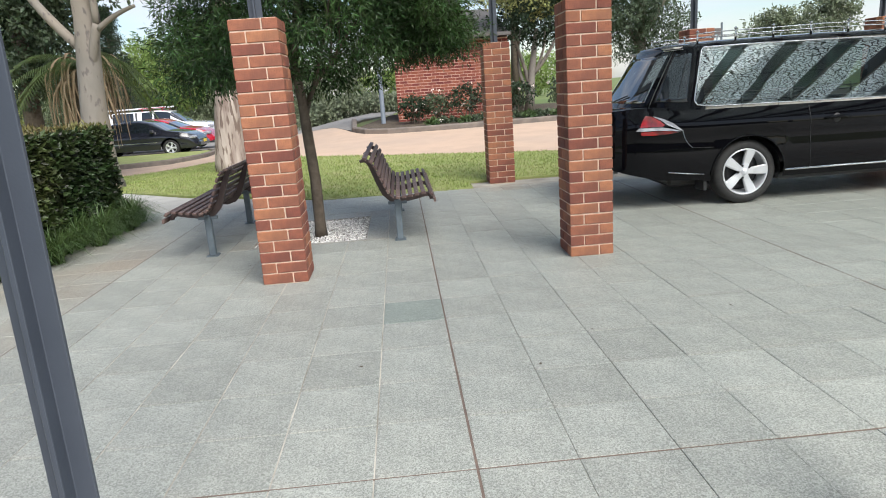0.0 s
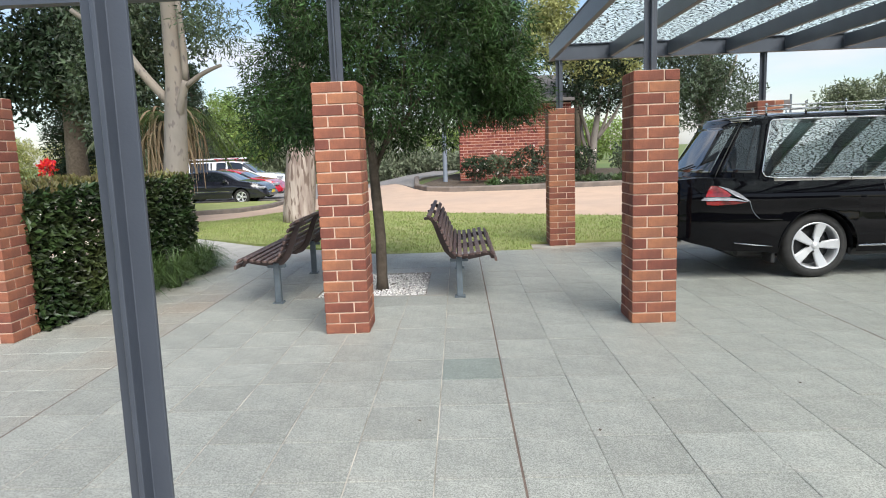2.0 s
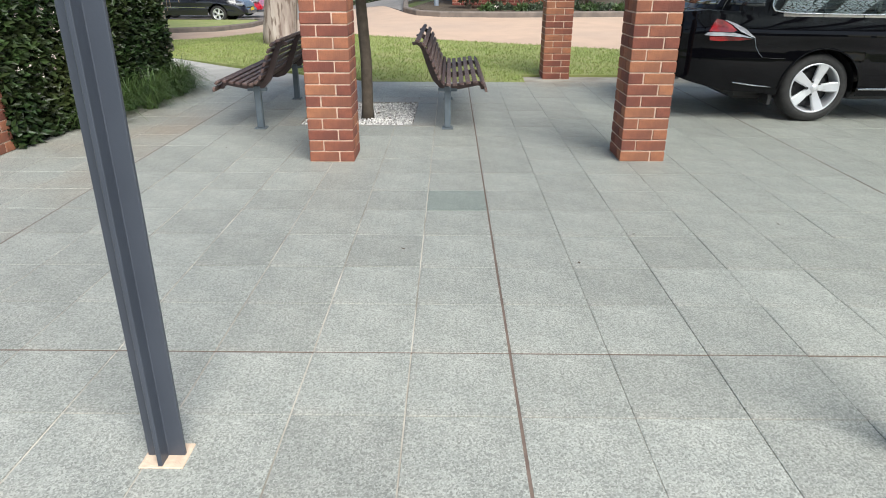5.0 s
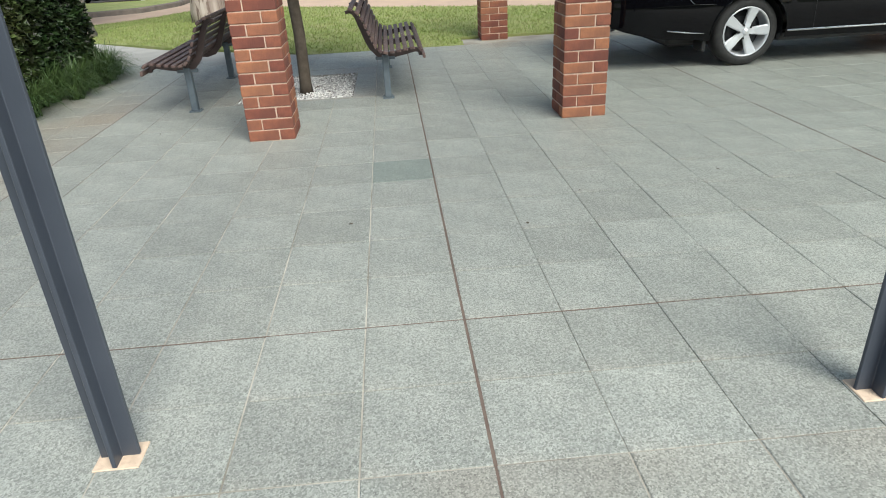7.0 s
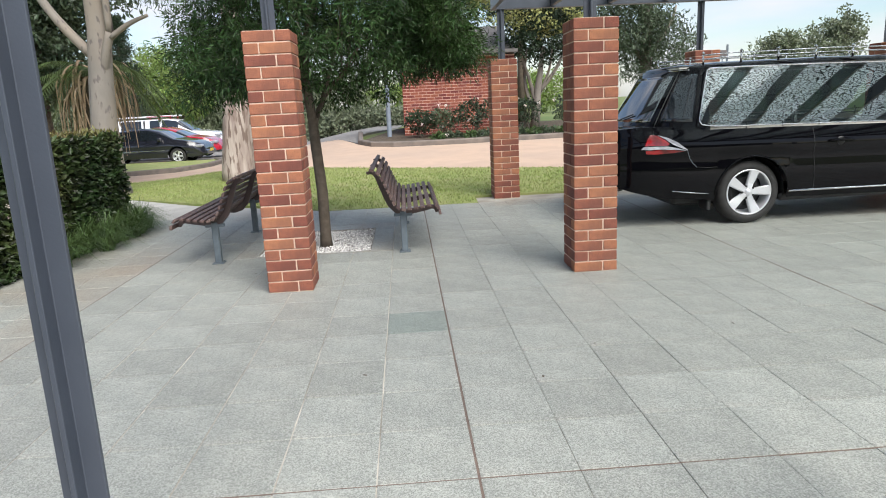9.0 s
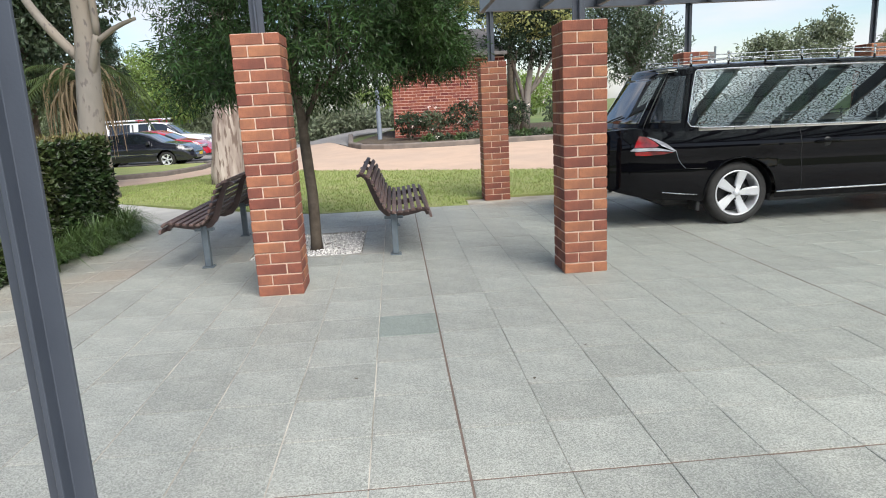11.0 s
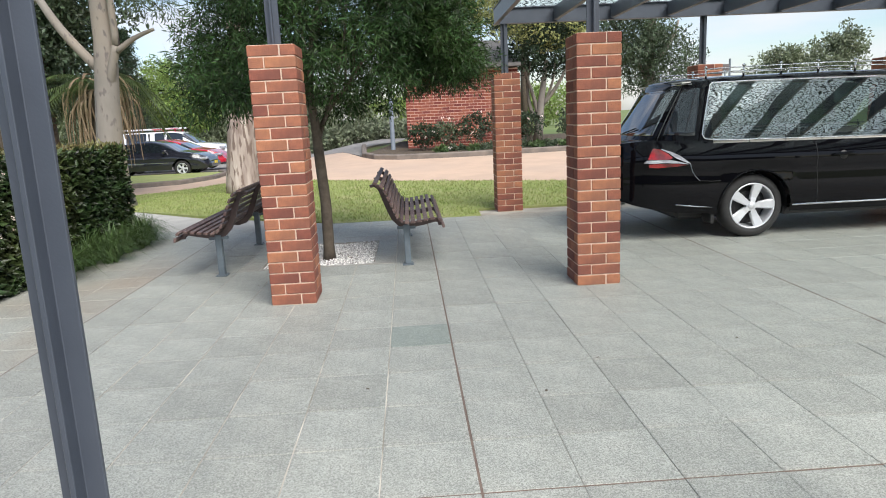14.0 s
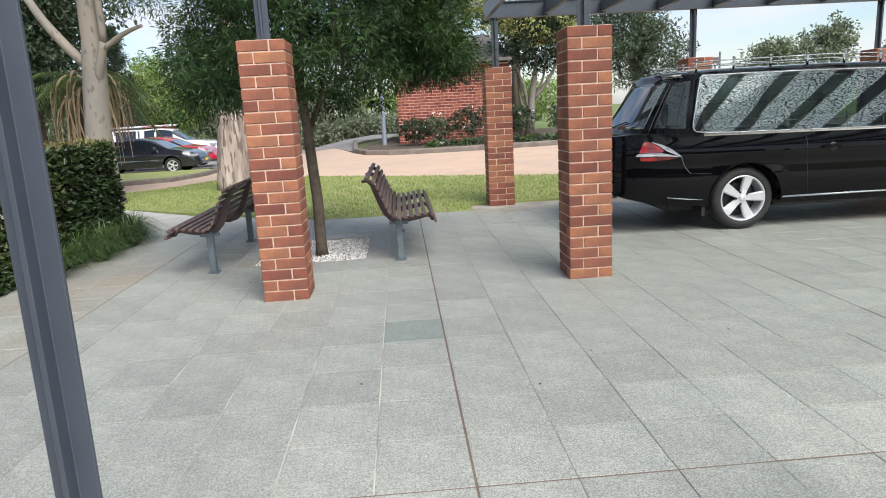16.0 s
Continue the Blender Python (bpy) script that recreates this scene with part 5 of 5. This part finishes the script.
part("roof", prism([(-0.4, 2.38), (0, 2.38), (6.2, 2.38), (6.6, 2.38), (3.1, 3.5)], -0.4, 3.42, "x"), M_ROOF, house, "grey roof")
part("gutter", box(-0.4, 3.42, -0.5, -0.40, 2.36, 2.46, 0.01), M_ROOF, house, "grey gutter")


def shrub(name, at, r, h, material, label, seed, flowers=None, n=900, category="bush", group=""):
    s = thing(name, label, category, at, 0, group)
    g = np.random.default_rng(seed)
    bm = bmesh.new()
    q = random.Random(seed)
    for k in range(7):
        a = q.uniform(0, 6.28)
        limb(bm, (q.uniform(-0.05, 0.05), q.uniform(-0.05, 0.05), -0.05), (math.cos(a) * r * 0.6, math.sin(a) * r * 0.6, h * q.uniform(0.5, 0.85)), 0.018, 0.006, 0.15, 4, 5, k)
    part("stems", bm, M_BARK, s)
    p, d = ellipsoid_points(g, n // 14, (0, 0, h * 0.6), (r, r, h * 0.42), 0.3)
    v, f = crown_arrays(g, p, 14, 0.085, 0.05, 0.13, 0.0, 0.9)
    mesh_from("foliage", v, f, material, s)
    if flowers:
        p, d = ellipsoid_points(g, 3, (0, 0, h * 0.72), (r * 1.0, r * 1.0, h * 0.42), 0.95)
        for q in p:
            v, f = leaf_arrays(g, q + g.normal(size=(12, 3)) * 0.015, 0.042, 0.036, None, 1)
            mesh_from("rose", v, f, flowers, s)["label"] = "pale open rose"
    return s


for k, (x, y, r, hh) in enumerate([(0.45, 19.0, 0.42, 0.78), (1.15, 19.1, 0.48, 0.82), (1.95, 19.0, 0.50, 0.98), (2.75, 19.1, 0.46, 1.08), (3.5, 19.2, 0.5, 1.0), (4.9, 19.4, 0.5, 1.0), (5.7, 19.5, 0.5, 0.9)]):
    shrub("rose_bush", (x, y, ground_z(x, y) + 0.07), r, hh, M_GUMLEAF if k % 2 else M_DARKLEAF, "leafy rose bush with pale flowers in the bed", 60 + k, M_PETAL_W, 900, group="rose bushes")
for k in range(14):
    x = 0.9 + 0.3 * k
    shrub("ground_cover", (x, 18.4 + 0.15 * (k % 3), ground_z(x, 18.4) + 0.07), 0.15, 0.12, M_GUMLEAF if k % 3 else M_STRAP, "low leafy edging plant in the bed", 90 + k, M_PETAL_W if k % 5 == 1 else None, 260, "plant", "edging plants")

lamp = thing("lamp_post", "blue-grey steel lamp post at the garden corner", "lamp post", (-0.46, 19.9, ground_z(-0.46, 19.9) - 0.02))
part("pole", add_tube(bmesh.new(), [(0, 0, 0), (0, 0, 0.02), (0, 0, 0.9), (0, 0, 0.92), (0, 0, 4.4)], [0.075, 0.07, 0.068, 0.066, 0.06], 16), M_LAMPPOST, lamp, "", True)
part("base_plate", box(-0.14, 0.14, -0.14, 0.14, 0, 0.02, 0.004), M_LAMPPOST, lamp)
part("lantern", lathe([(0.01, -0.2), (0.2, -0.16), (0.22, 0.0), (0.12, 0.15), (0.01, 0.16)], 0, 4.55, sides=16), M_LAMPPOST, lamp)


# ---------------------------------------------------------------- trees round the place
def big_tree(name, label, at, trunk, limbs, clumps, leaf, bark, per=40, length=0.12, width=0.03, clump_r=0.35, seed=0, droop=0.3, sides=14, wob=0.3):
    """trunk: points with radii; limbs: (from, to, r0, r1); clumps: ellipsoids (centre, radii, count)."""
    t = thing(name, label, "tree", at)
    bm = bmesh.new()
    add_tube(bm, [p[:3] for p in trunk], [p[3] for p in trunk], sides, wob)
    for k, (a, b, r0, r1) in enumerate(limbs):
        limb(bm, a, b, r0, r1, 0.10, 8, 9, seed + k)
    part("trunk", bm, bark, t, "", True)
    g = np.random.default_rng(seed)
    pts = np.concatenate([ellipsoid_points(g, n, c, r, 0.2)[0] for c, r, n in clumps])
    v, f = crown_arrays(g, pts, per, length, width, clump_r, droop)
    mesh_from("crown", v, f, leaf, t)
    return t


def at_ground(x, y):
    return (x, y, ground_z(x, y) - 0.08)


big_tree("gum_tree", "tall smooth grey gum with spreading limbs behind the hedge", at_ground(-5.75, 13.0),
         [(0, 0, -0.1, 0.42), (0, 0, 0.3, 0.31), (0.0, 0, 1.3, 0.245), (0.06, 0, 2.2, 0.225), (0.16, 0.0, 3.2, 0.205), (0.2, 0, 4.6, 0.19), (0.28, 0, 6.5, 0.15), (0.3, 0, 8.5, 0.09)],
         [((0.0, 0, 2.7), (-0.95, 0.1, 4.0), 0.10, 0.07), ((-0.95, 0.1, 4.0), (-1.9, 0.2, 4.6), 0.07, 0.05), ((0.13, -0.05, 2.25), (0.45, -0.2, 3.1), 0.085, 0.075), ((0.45, -0.2, 3.1), (0.42, -0.2, 4.6), 0.07, 0.05),
          ((0.45, -0.2, 3.0), (1.2, -0.3, 3.35), 0.06, 0.03), ((0.42, -0.2, 4.6), (1.2, -0.4, 6.2), 0.05, 0.02), ((0.25, 0, 5.5), (-1.4, 0.5, 7.2), 0.08, 0.03)],
         [((1.3, -0.4, 4.1), (0.75, 0.8, 0.75), 42), ((0.7, -0.2, 5.8), (1.6, 1.2, 0.9), 60), ((-1.6, 0.3, 6.2), (1.6, 1.2, 1.2), 80), ((0.3, 0, 8.2), (2.2, 2.0, 1.4), 120)],
         M_GUMLEAF, M_GUM, 34, 0.13, 0.022, 0.34, 7, 0.5)
big_tree("gum_tree", "pale gum with flaking cream bark on the lawn", at_ground(-3.4, 13.6),
         [(0, 0, -0.05, 0.40), (0.0, 0, 0.25, 0.335), (0.02, 0, 1.0, 0.295), (0.07, 0, 1.9, 0.26), (0.14, 0, 2.8, 0.22), (0.15, 0, 4.2, 0.19), (0.1, 0, 6.0, 0.14), (0.1, 0, 8.0, 0.08)],
         [((0.15, 0, 4.0), (-0.9, 0.2, 5.4), 0.09, 0.04), ((0.15, 0, 4.4), (1.2, 0.3, 6.0), 0.09, 0.04)],
         [((-1.0, 0.2, 5.6), (1.2, 1.1, 0.8), 60), ((1.2, 0.3, 6.4), (1.6, 1.3, 1.0), 80), ((0.1, 0, 8.0), (2.0, 1.8, 1.2), 90)],
         M_GUMLEAF, M_GUM2, 30, 0.13, 0.022, 0.34, 17, 0.5, wob=0.35)


def palm(at):
    p = thing("palm_tree", "stout palm with a skirt of dead brown fronds", "palm tree", at)
    bm = bmesh.new()
    add_tube(bm, [(0, 0, -0.1), (0, 0, 0.5), (0, 0, 1.2), (0, 0, 1.9), (0, 0, 2.6)], [0.42, 0.33, 0.30, 0.33, 0.38], 14, 0.3)
    part("trunk", bm, M_BARK, p)
    g = np.random.default_rng(31)
    for k in range(110):
        # dead fronds: folded tan ribbons that arch out and hang down
        a = g.uniform(0, 6.283)
        d, sd = np.array([math.cos(a), math.sin(a), 0]), np.array([-math.sin(a), math.cos(a), 0])
        top, drop, reach, w0 = g.uniform(2.3, 3.0), g.uniform(0.8, 1.7), g.uniform(0.10, 0.60), g.uniform(0.02, 0.06)
        sway = g.normal() * 0.18
        verts, faces = [], []
        for j in range(9):
            u = j / 8
            q = d * (0.28 + reach * math.sin(min(1.0, u * 1.5) * 1.45)) + sd * sway * u * u + np.array([0, 0, top + 0.22 * math.sin(min(u * 3.0, 3.1)) - drop * u ** 1.5])
            w = w0 * (1 - 0.75 * u) + 0.006
            verts += [tuple(q + sd * w), tuple(q + d * w * 0.6), tuple(q - sd * w)]
            if j:
                b = 3 * j
                faces += [(b - 3, b - 2, b + 1, b), (b - 2, b - 1, b + 2, b + 1)]
        mesh_from("dead_frond", verts, faces, M_PALMDEAD, p)
    for k in range(22):
        a = 6.283 * k / 22 + g.uniform(-0.12, 0.12)
        d, sd = np.array([math.cos(a), math.sin(a), 0]), np.array([-math.sin(a), math.cos(a), 0])
        ln, lift, sink = g.uniform(1.3, 2.0), g.uniform(0.5, 1.3), g.uniform(1.2, 2.2)
        verts, faces = [], []
        for j in range(36):
            u = j / 35
            q = d * ln * u + np.array([0, 0, 2.75 + lift * u - sink * u * u])
            w = 0.30 * math.sin(0.25 + 2.6 * u)
            for sg in (-1, 1):
                i0 = len(verts)
                tip = q + sd * sg * w + d * 0.12 + np.array([0, 0, -0.16 - 0.1 * u])
                verts += [tuple(q - d * 0.014), tuple(q + d * 0.014), tuple(tip)]
                faces.append((i0, i0 + 1, i0 + 2))
        mesh_from("frond", verts, faces, M_PALM, p)
    return p


palm(at_ground(-7.4, 16.6))
big_tree("tree", "broad dark evergreen tree beyond the hedge", at_ground(-11.9, 20.0), [(0, 0, -0.1, 0.4), (0, 0, 2, 0.32), (0.1, 0, 5, 0.26), (0, 0, 8, 0.15)],
         [((0, 0, 3.5), (-2.5, 0, 5.0), 0.14, 0.05), ((0, 0, 4.0), (2.2, -0.5, 5.4), 0.14, 0.05)],
         [((-1.6, 0, 4.8), (2.3, 1.8, 1.7), 230), ((1.3, -0.4, 5.2), (2.1, 1.8, 2.2), 260), ((0, 0, 7.4), (3, 2.4, 1.6), 140)], M_DARKLEAF, M_BARK, 34, 0.2, 0.09, 0.42, 23)
big_tree("tree", "leafy green tree behind the palm", at_ground(-9.3, 17.6), [(0, 0, -0.1, 0.28), (0, 0, 2, 0.22), (0.1, 0, 5, 0.15)],
         [((0, 0, 2.4), (1.0, 0, 3.6), 0.1, 0.03)],
         [((0.2, 0, 3.7), (1.3, 1.2, 1.9), 260), ((0.9, 0, 5.6), (2.0, 1.5, 1.9), 260)], M_GUMLEAF, M_BARK, 34, 0.15, 0.07, 0.36, 29)


def conifer(at, h, r, seed, label):
    t = thing("conifer", label, "tree", at)
    bm = bmesh.new()
    add_tube(bm, [(0, 0, -0.1), (0, 0, h * 0.5), (0, 0, h)], [0.26, 0.16, 0.03], 10, 0.15)
    g = np.random.default_rng(seed)
    pts = []
    z = h * 0.16
    while z < h:
        rr_ = r * (1 - z / h) ** 0.7 * g.uniform(0.8, 1.1)
        for k in range(7):
            a = g.uniform(0, 6.28)
            e = np.array([math.cos(a) * rr_, math.sin(a) * rr_, z - 0.12 * rr_ + 0.12 * rr_])
            add_tube(bm, [(0, 0, z), tuple(e)], [0.035, 0.01], 5)
            for u in np.linspace(0.25, 1, 8):
                pts.append(e * np.array([u, u, 1]) + g.normal(size=3) * np.array([0.1, 0.1, 0.04]))
        z += h * 0.052
    part("trunk", bm, M_BARK, t)
    v, f = crown_arrays(g, np.array(pts), 16, 0.22, 0.035, 0.24, 0.1, 0.6)
    mesh_from("crown", v, f, M_DARKLEAF, t)
    return t


conifer(at_ground(-15.3, 38.0), 7.2, 1.9, 41, "layered dark pine beside the car park")
conifer(at_ground(-14.6, 24.5), 5.6, 1.5, 43, "layered dark pine beyond the hedge")
big_tree("tree", "rounded bright green tree behind the car park", at_ground(-14.1, 41.0), [(0, 0, -0.1, 0.3), (0, 0, 1.5, 0.24), (0, 0, 3, 0.18)], [((0, 0, 1.2), (1.8, 0, 2.6), 0.1, 0.04), ((0, 0, 1.2), (-1.8, 0, 2.6), 0.1, 0.04)],
         [((-0.3, 0, 3.9), (2.0, 2.0, 2.2), 260), ((1.2, 0, 2.9), (1.5, 1.6, 1.3), 120)], M_BRIGHTLEAF, M_BARK, 34, 0.2, 0.1, 0.42, 47)
myrtle = big_tree("crepe_myrtle", "multi-stemmed tree with yellow-green top in the bed", at_ground(4.15, 20.3), [(-0.12, 0, 0, 0.17), (-0.05, 0, 0.8, 0.12), (0.0, 0, 1.3, 0.11), (0.2, 0, 2.6, 0.06)],
         [((-0.05, 0, 0.9), (-0.55, 0, 2.5), 0.08, 0.03), ((0, 0, 1.2), (0.9, 0, 2.7), 0.07, 0.03), ((-0.1, 0, 0.6), (-0.25, 0.2, 2.6), 0.07, 0.03), ((0.05, 0, 1.2), (0.4, -0.2, 2.8), 0.05, 0.02)],
         [((0.2, 0, 2.85), (1.4, 1.0, 0.8), 170), ((0.1, 0.2, 3.8), (1.7, 1.2, 0.9), 170)], M_DARKLEAF, M_GUM, 34, 0.11, 0.05, 0.26, 53)
g = np.random.default_rng(57)
v, f = crown_arrays(g, ellipsoid_points(g, 90, (0.1, -0.5, 3.6), (1.6, 0.9, 0.8), 0.4)[0], 26, 0.10, 0.06, 0.2, 0.0)
mesh_from("blossoms", v, f, M_YELLOWLEAF, myrtle)["label"] = "pale yellow-green flower heads"
big_tree("tree", "yellow-flowering tree behind the brick building", at_ground(5.2, 29.0), [(0, 0, -0.1, 0.2), (0, 0, 3, 0.15), (0, 0, 4.5, 0.1)], [((0, 0, 2.5), (1.4, 0, 4), 0.08, 0.03)],
         [((-1.5, 0, 5.5), (1.5, 1.2, 1.1), 130), ((0.9, 0, 4.7), (1.7, 1.4, 1.0), 130), ((-1.1, 0, 6.7), (1.2, 1.0, 0.8), 110)], M_YELLOWLEAF, M_BARK, 30, 0.16, 0.08, 0.36, 59)
big_tree("eucalyptus", "tall grey-green eucalyptus beyond the drive", at_ground(10.0, 27.0), [(0, 0, -0.1, 0.3), (0, 0, 3, 0.22), (0.2, 0, 6, 0.12)], [((0, 0, 2), (-1.6, 0, 4.5), 0.1, 0.04), ((0, 0, 2.4), (1.2, 0, 4.4), 0.1, 0.04)],
         [((-0.7, 0, 4.3), (1.7, 1.5, 2.8), 380), ((0.7, 0, 2.6), (1.5, 1.3, 1.8), 190)], M_GUMLEAF, M_GUM, 34, 0.18, 0.05, 0.42, 61)
for k, (x, y, s, lab) in enumerate([(25.0, 44, 0.78, "rounded far tree beyond the drive"), (30.2, 46, 0.98, "tall far tree beyond the drive"), (36.5, 47, 0.8, "rounded far tree beyond the drive")]):
    big_tree("tree", lab, at_ground(x, y), [(0, 0, -0.1, 0.3), (0, 0, 2, 0.24), (0, 0, 4, 0.14)], [],
             [((0, 0, 3.4 * s), (2.6 * s, 2 * s, 2.1 * s), int(150 * s)), ((0.8 * s, 0, 5.0 * s), (1.4 * s, 1.2 * s, 1.3 * s), int(60 * s))], M_HAZYLEAF, M_BARK, 30, 0.26, 0.12, 0.5, 70 + k)


# far belts of trees, one body each
def belt_of_trees(name, label, spots, leaf, seed, per=26, size=(3.0, 2.2)):
    g = np.random.default_rng(seed)
    pts = []
    for x, y, hgt in spots:
        z0 = ground_z(x, y)
        k = int(26 * hgt)
        c, _ = ellipsoid_points(g, k, (x, y, z0 + hgt * 0.52), (size[0], size[1], hgt * 0.52), 0.3)
        pts.append(c)
    v, f = crown_arrays(g, np.concatenate(pts), per * 2, 0.24, 0.12, 0.62, 0.1)
    return tagged(mesh_from(name, v, f, leaf), label, "trees", kind="stuff")


rr = random.Random(77)
belt_of_trees("far_woods", "distant belt of green trees behind the car park", [(-26 + 2.6 * k, 52 + rr.uniform(-3, 3), rr.uniform(3.0, 4.4)) for k in range(9)], M_HAZYLEAF, 81)
belt_of_trees("far_woods", "distant belt of green trees beyond the building", [(-1 + 3.0 * k, 55 + rr.uniform(-3, 3), rr.uniform(2.6, 3.6)) for k in range(5)], M_BRIGHTLEAF, 83)
belt_of_trees("far_woods", "distant yellowish trees on the hill", [(-62 + 4 * k, 86 + rr.uniform(-3, 3), rr.uniform(4, 6)) for k in range(9)], M_YELLOWLEAF, 85, size=(4, 3))
belt_of_trees("low_shrubs", "low dark shrubs along the far road", [(-5 + 1.5 * k, 37 + rr.uniform(-1, 1), rr.uniform(0.7, 1.1)) for k in range(7)], M_HAZYLEAF, 87, size=(1.1, 0.9))
rr = random.Random(5)
for k in range(9):
    x, y = -3.6 + 0.62 * k, 40 + rr.uniform(-2, 2)
    st = thing("headstone", "small pale headstone among far trees", "headstone", (x, y, ground_z(x, y) - 0.07), rr.uniform(-20, 20), "far headstones")
    part("stone", prism([(-0.3, 0), (0.3, 0), (0.3, 0.75), (0.18, 0.95), (-0.18, 0.95), (-0.3, 0.75)], -0.08, 0.08, "y"), M_STONE, st)
    part("plinth", box(-0.42, 0.42, -0.2, 0.2, -0.05, 0.12, 0.02), M_STONE, st)

# red flowering plant behind the hedge
canna = thing("flowering_plant", "bright red flowering stem above the hedge", "flower", (-5.42, 8.3, 0))
bm = bmesh.new()
for k in range(5):
    add_tube(bm, [(0.03 * k, 0, 0), (0.04 * k - 0.04, 0, 0.8), (0.05 * k - 0.08, 0, 1.36)], [0.014, 0.01, 0.006], 6)
part("stems", bm, M_STRAP, canna)
g = np.random.default_rng(91)
p, d = ellipsoid_points(g, 130, (0.02, 0, 1.40), (0.10, 0.09, 0.10), 0.2)
v, f = leaf_arrays(g, p, 0.055, 0.035, d, 0.6)
mesh_from("petals", v, f, M_PETAL_R, canna)

# sign behind the hearse
sign = thing("sign", "small dark sign board on a slim post", "sign", (8.75, 17.9, ground_z(8.7, 17.9) - 0.05))
part("board", box(-0.62, 0.12, -0.02, 0.02, 1.92, 2.16, 0.006), M_SIGN, sign)
part("post", add_tube(bmesh.new(), [(0.14, 0, 0), (0.14, 0, 2.3)], 0.03, 8), M_GREY_STEEL, sign)

# added behind the view, unseen: dark wall and eave that darken the hearse's reflections
unseen_wall = structure(link_mesh("wall_south", box(-9, 12, -8.3, -8.0, 0, 3.0), M_SIGN), "added unseen dark wall behind the terrace, for dark reflections", "wall")
structure(link_mesh("eave", box(-9, 12, -7.95, -6.8, 2.9, 3.1), M_ROOF), "plain added eave before the unseen wall", "roof")

# fallen leaves on the pavers
rr = random.Random(12)
lf, fc = leaf_arrays(np.random.default_rng(2), np.array([(1.9, 3.6, 0.004), (-0.29, 3.17, 0.004), (-1.95, 5.35, 0.004), (-1.4, 5.6, 0.004), (2.5, 4.2, 0.004), (0.62, 3.0, 0.004), (1.0, 3.42, 0.004)]), 0.035, 0.02, None, 0.2)
lf[:, 2] = 0.004 + 0.002 * (np.arange(len(lf)) % 4)
tagged(mesh_from("fallen_leaves", lf, fc, M_BARK), "a few dry fallen leaves on the pavers", "leaves", kind="stuff")

# ---------------------------------------------------------------- lawn blades
g = np.random.default_rng(101)
poly = np.array(LAWN)


def inside(p, ring):
    x, y = p[:, 0], p[:, 1]
    res = np.zeros(len(p), bool)
    j = len(ring) - 1
    for i in range(len(ring)):
        xi, yi, xj, yj = *ring[i], *ring[j]
        hit = ((yi > y) != (yj > y)) & (x < (xj - xi) * (y - yi) / (yj - yi + 1e-12) + xi)
        res ^= hit
        j = i
    return res


p = np.stack([g.uniform(-9.4, 9.4, 130000), g.uniform(9.1, 16.6, 130000)], 1)
p = p[inside(p, poly)]
z = np.array([ground_z(a, b) for a, b in p])
base = np.column_stack([p, z])
d = g.normal(size=(len(p), 2)) * 0.5
hgt = g.uniform(0.018, 0.045, len(p))
s = g.normal(size=(len(p), 2))
s = s / np.linalg.norm(s, axis=1)[:, None] * 0.006
v = np.stack([base + np.column_stack([s, np.zeros(len(p))]), base - np.column_stack([s, np.zeros(len(p))]), base + np.column_stack([d * hgt[:, None], hgt])], 1).reshape(-1, 3)
tagged(mesh_from("grass_blades", v, np.arange(len(v)).reshape(-1, 3), M_BLADE), "short green and straw blades of the mown lawn", "grass", kind="stuff")

# ---------------------------------------------------------------- bricks and pavers, piece by piece
for p in pillar_jobs:
    lay_bricks(p)

SLABS = {}


JOINTS_X = [0.19 + 0.389 * 7 * k for k in (-1, 0, 1)]


def gap_x(x):
    """Half the joint's width at this line: wide at an expansion joint."""
    return 0.0052 if any(abs(x - j) < 0.01 for j in JOINTS_X) else (0.0030 if x < 0.19 else 0.0010)


def gap_y(y):
    return 0.0052 if abs(y - 2.14) < 0.01 else 0.0018


def slab(x0, x1, y0, y1, dark=False):
    a, b, c, d = x0 + gap_x(x0), x1 - gap_x(x1), y0 + gap_y(y0), y1 - gap_y(y1)
    key = (round(b - a, 4), round(d - c, 4), dark)
    if key not in SLABS:
        SLABS[key] = slab_mesh("paver", b - a, d - c, M_TILE_DARK if dark else M_TILE)
    ob = new("paver", SLABS[key])
    ob.parent = paving
    ob.location = (a, c, 0)
    return ob


rr = random.Random(4)
for x0, x1, y0, y1 in tiles_near[:300]:
    dark = abs(x0 + 0.199) < 0.02 and abs(y0 - 3.815) < 0.02
    ob = slab(x0, x1, y0, y1, dark)
    ob.location.z += rr.uniform(-0.0012, 0.0012)
bv, bf = [], []
for x0, x1, y0, y1 in tiles_near[300:] + tiles_far:
    i0, q, e = len(bv), 0.0022, 0.006
    bv += [(x0 + q, y0 + q, -0.004), (x1 - q, y0 + q, -0.004), (x1 - q, y1 - q, -0.004), (x0 + q, y1 - q, -0.004), (x0 + e, y0 + e, 0), (x1 - e, y0 + e, 0), (x1 - e, y1 - e, 0), (x0 + e, y1 - e, 0)]
    bf += [(i0 + 4, i0 + 5, i0 + 6, i0 + 7)] + [(i0 + k, i0 + (k + 1) % 4, i0 + 4 + (k + 1) % 4, i0 + 4 + k) for k in range(4)]
rest = mesh_from("more_pavers", bv, bf, M_TILE_REST, paving)
rest["kind"] = "stuff"
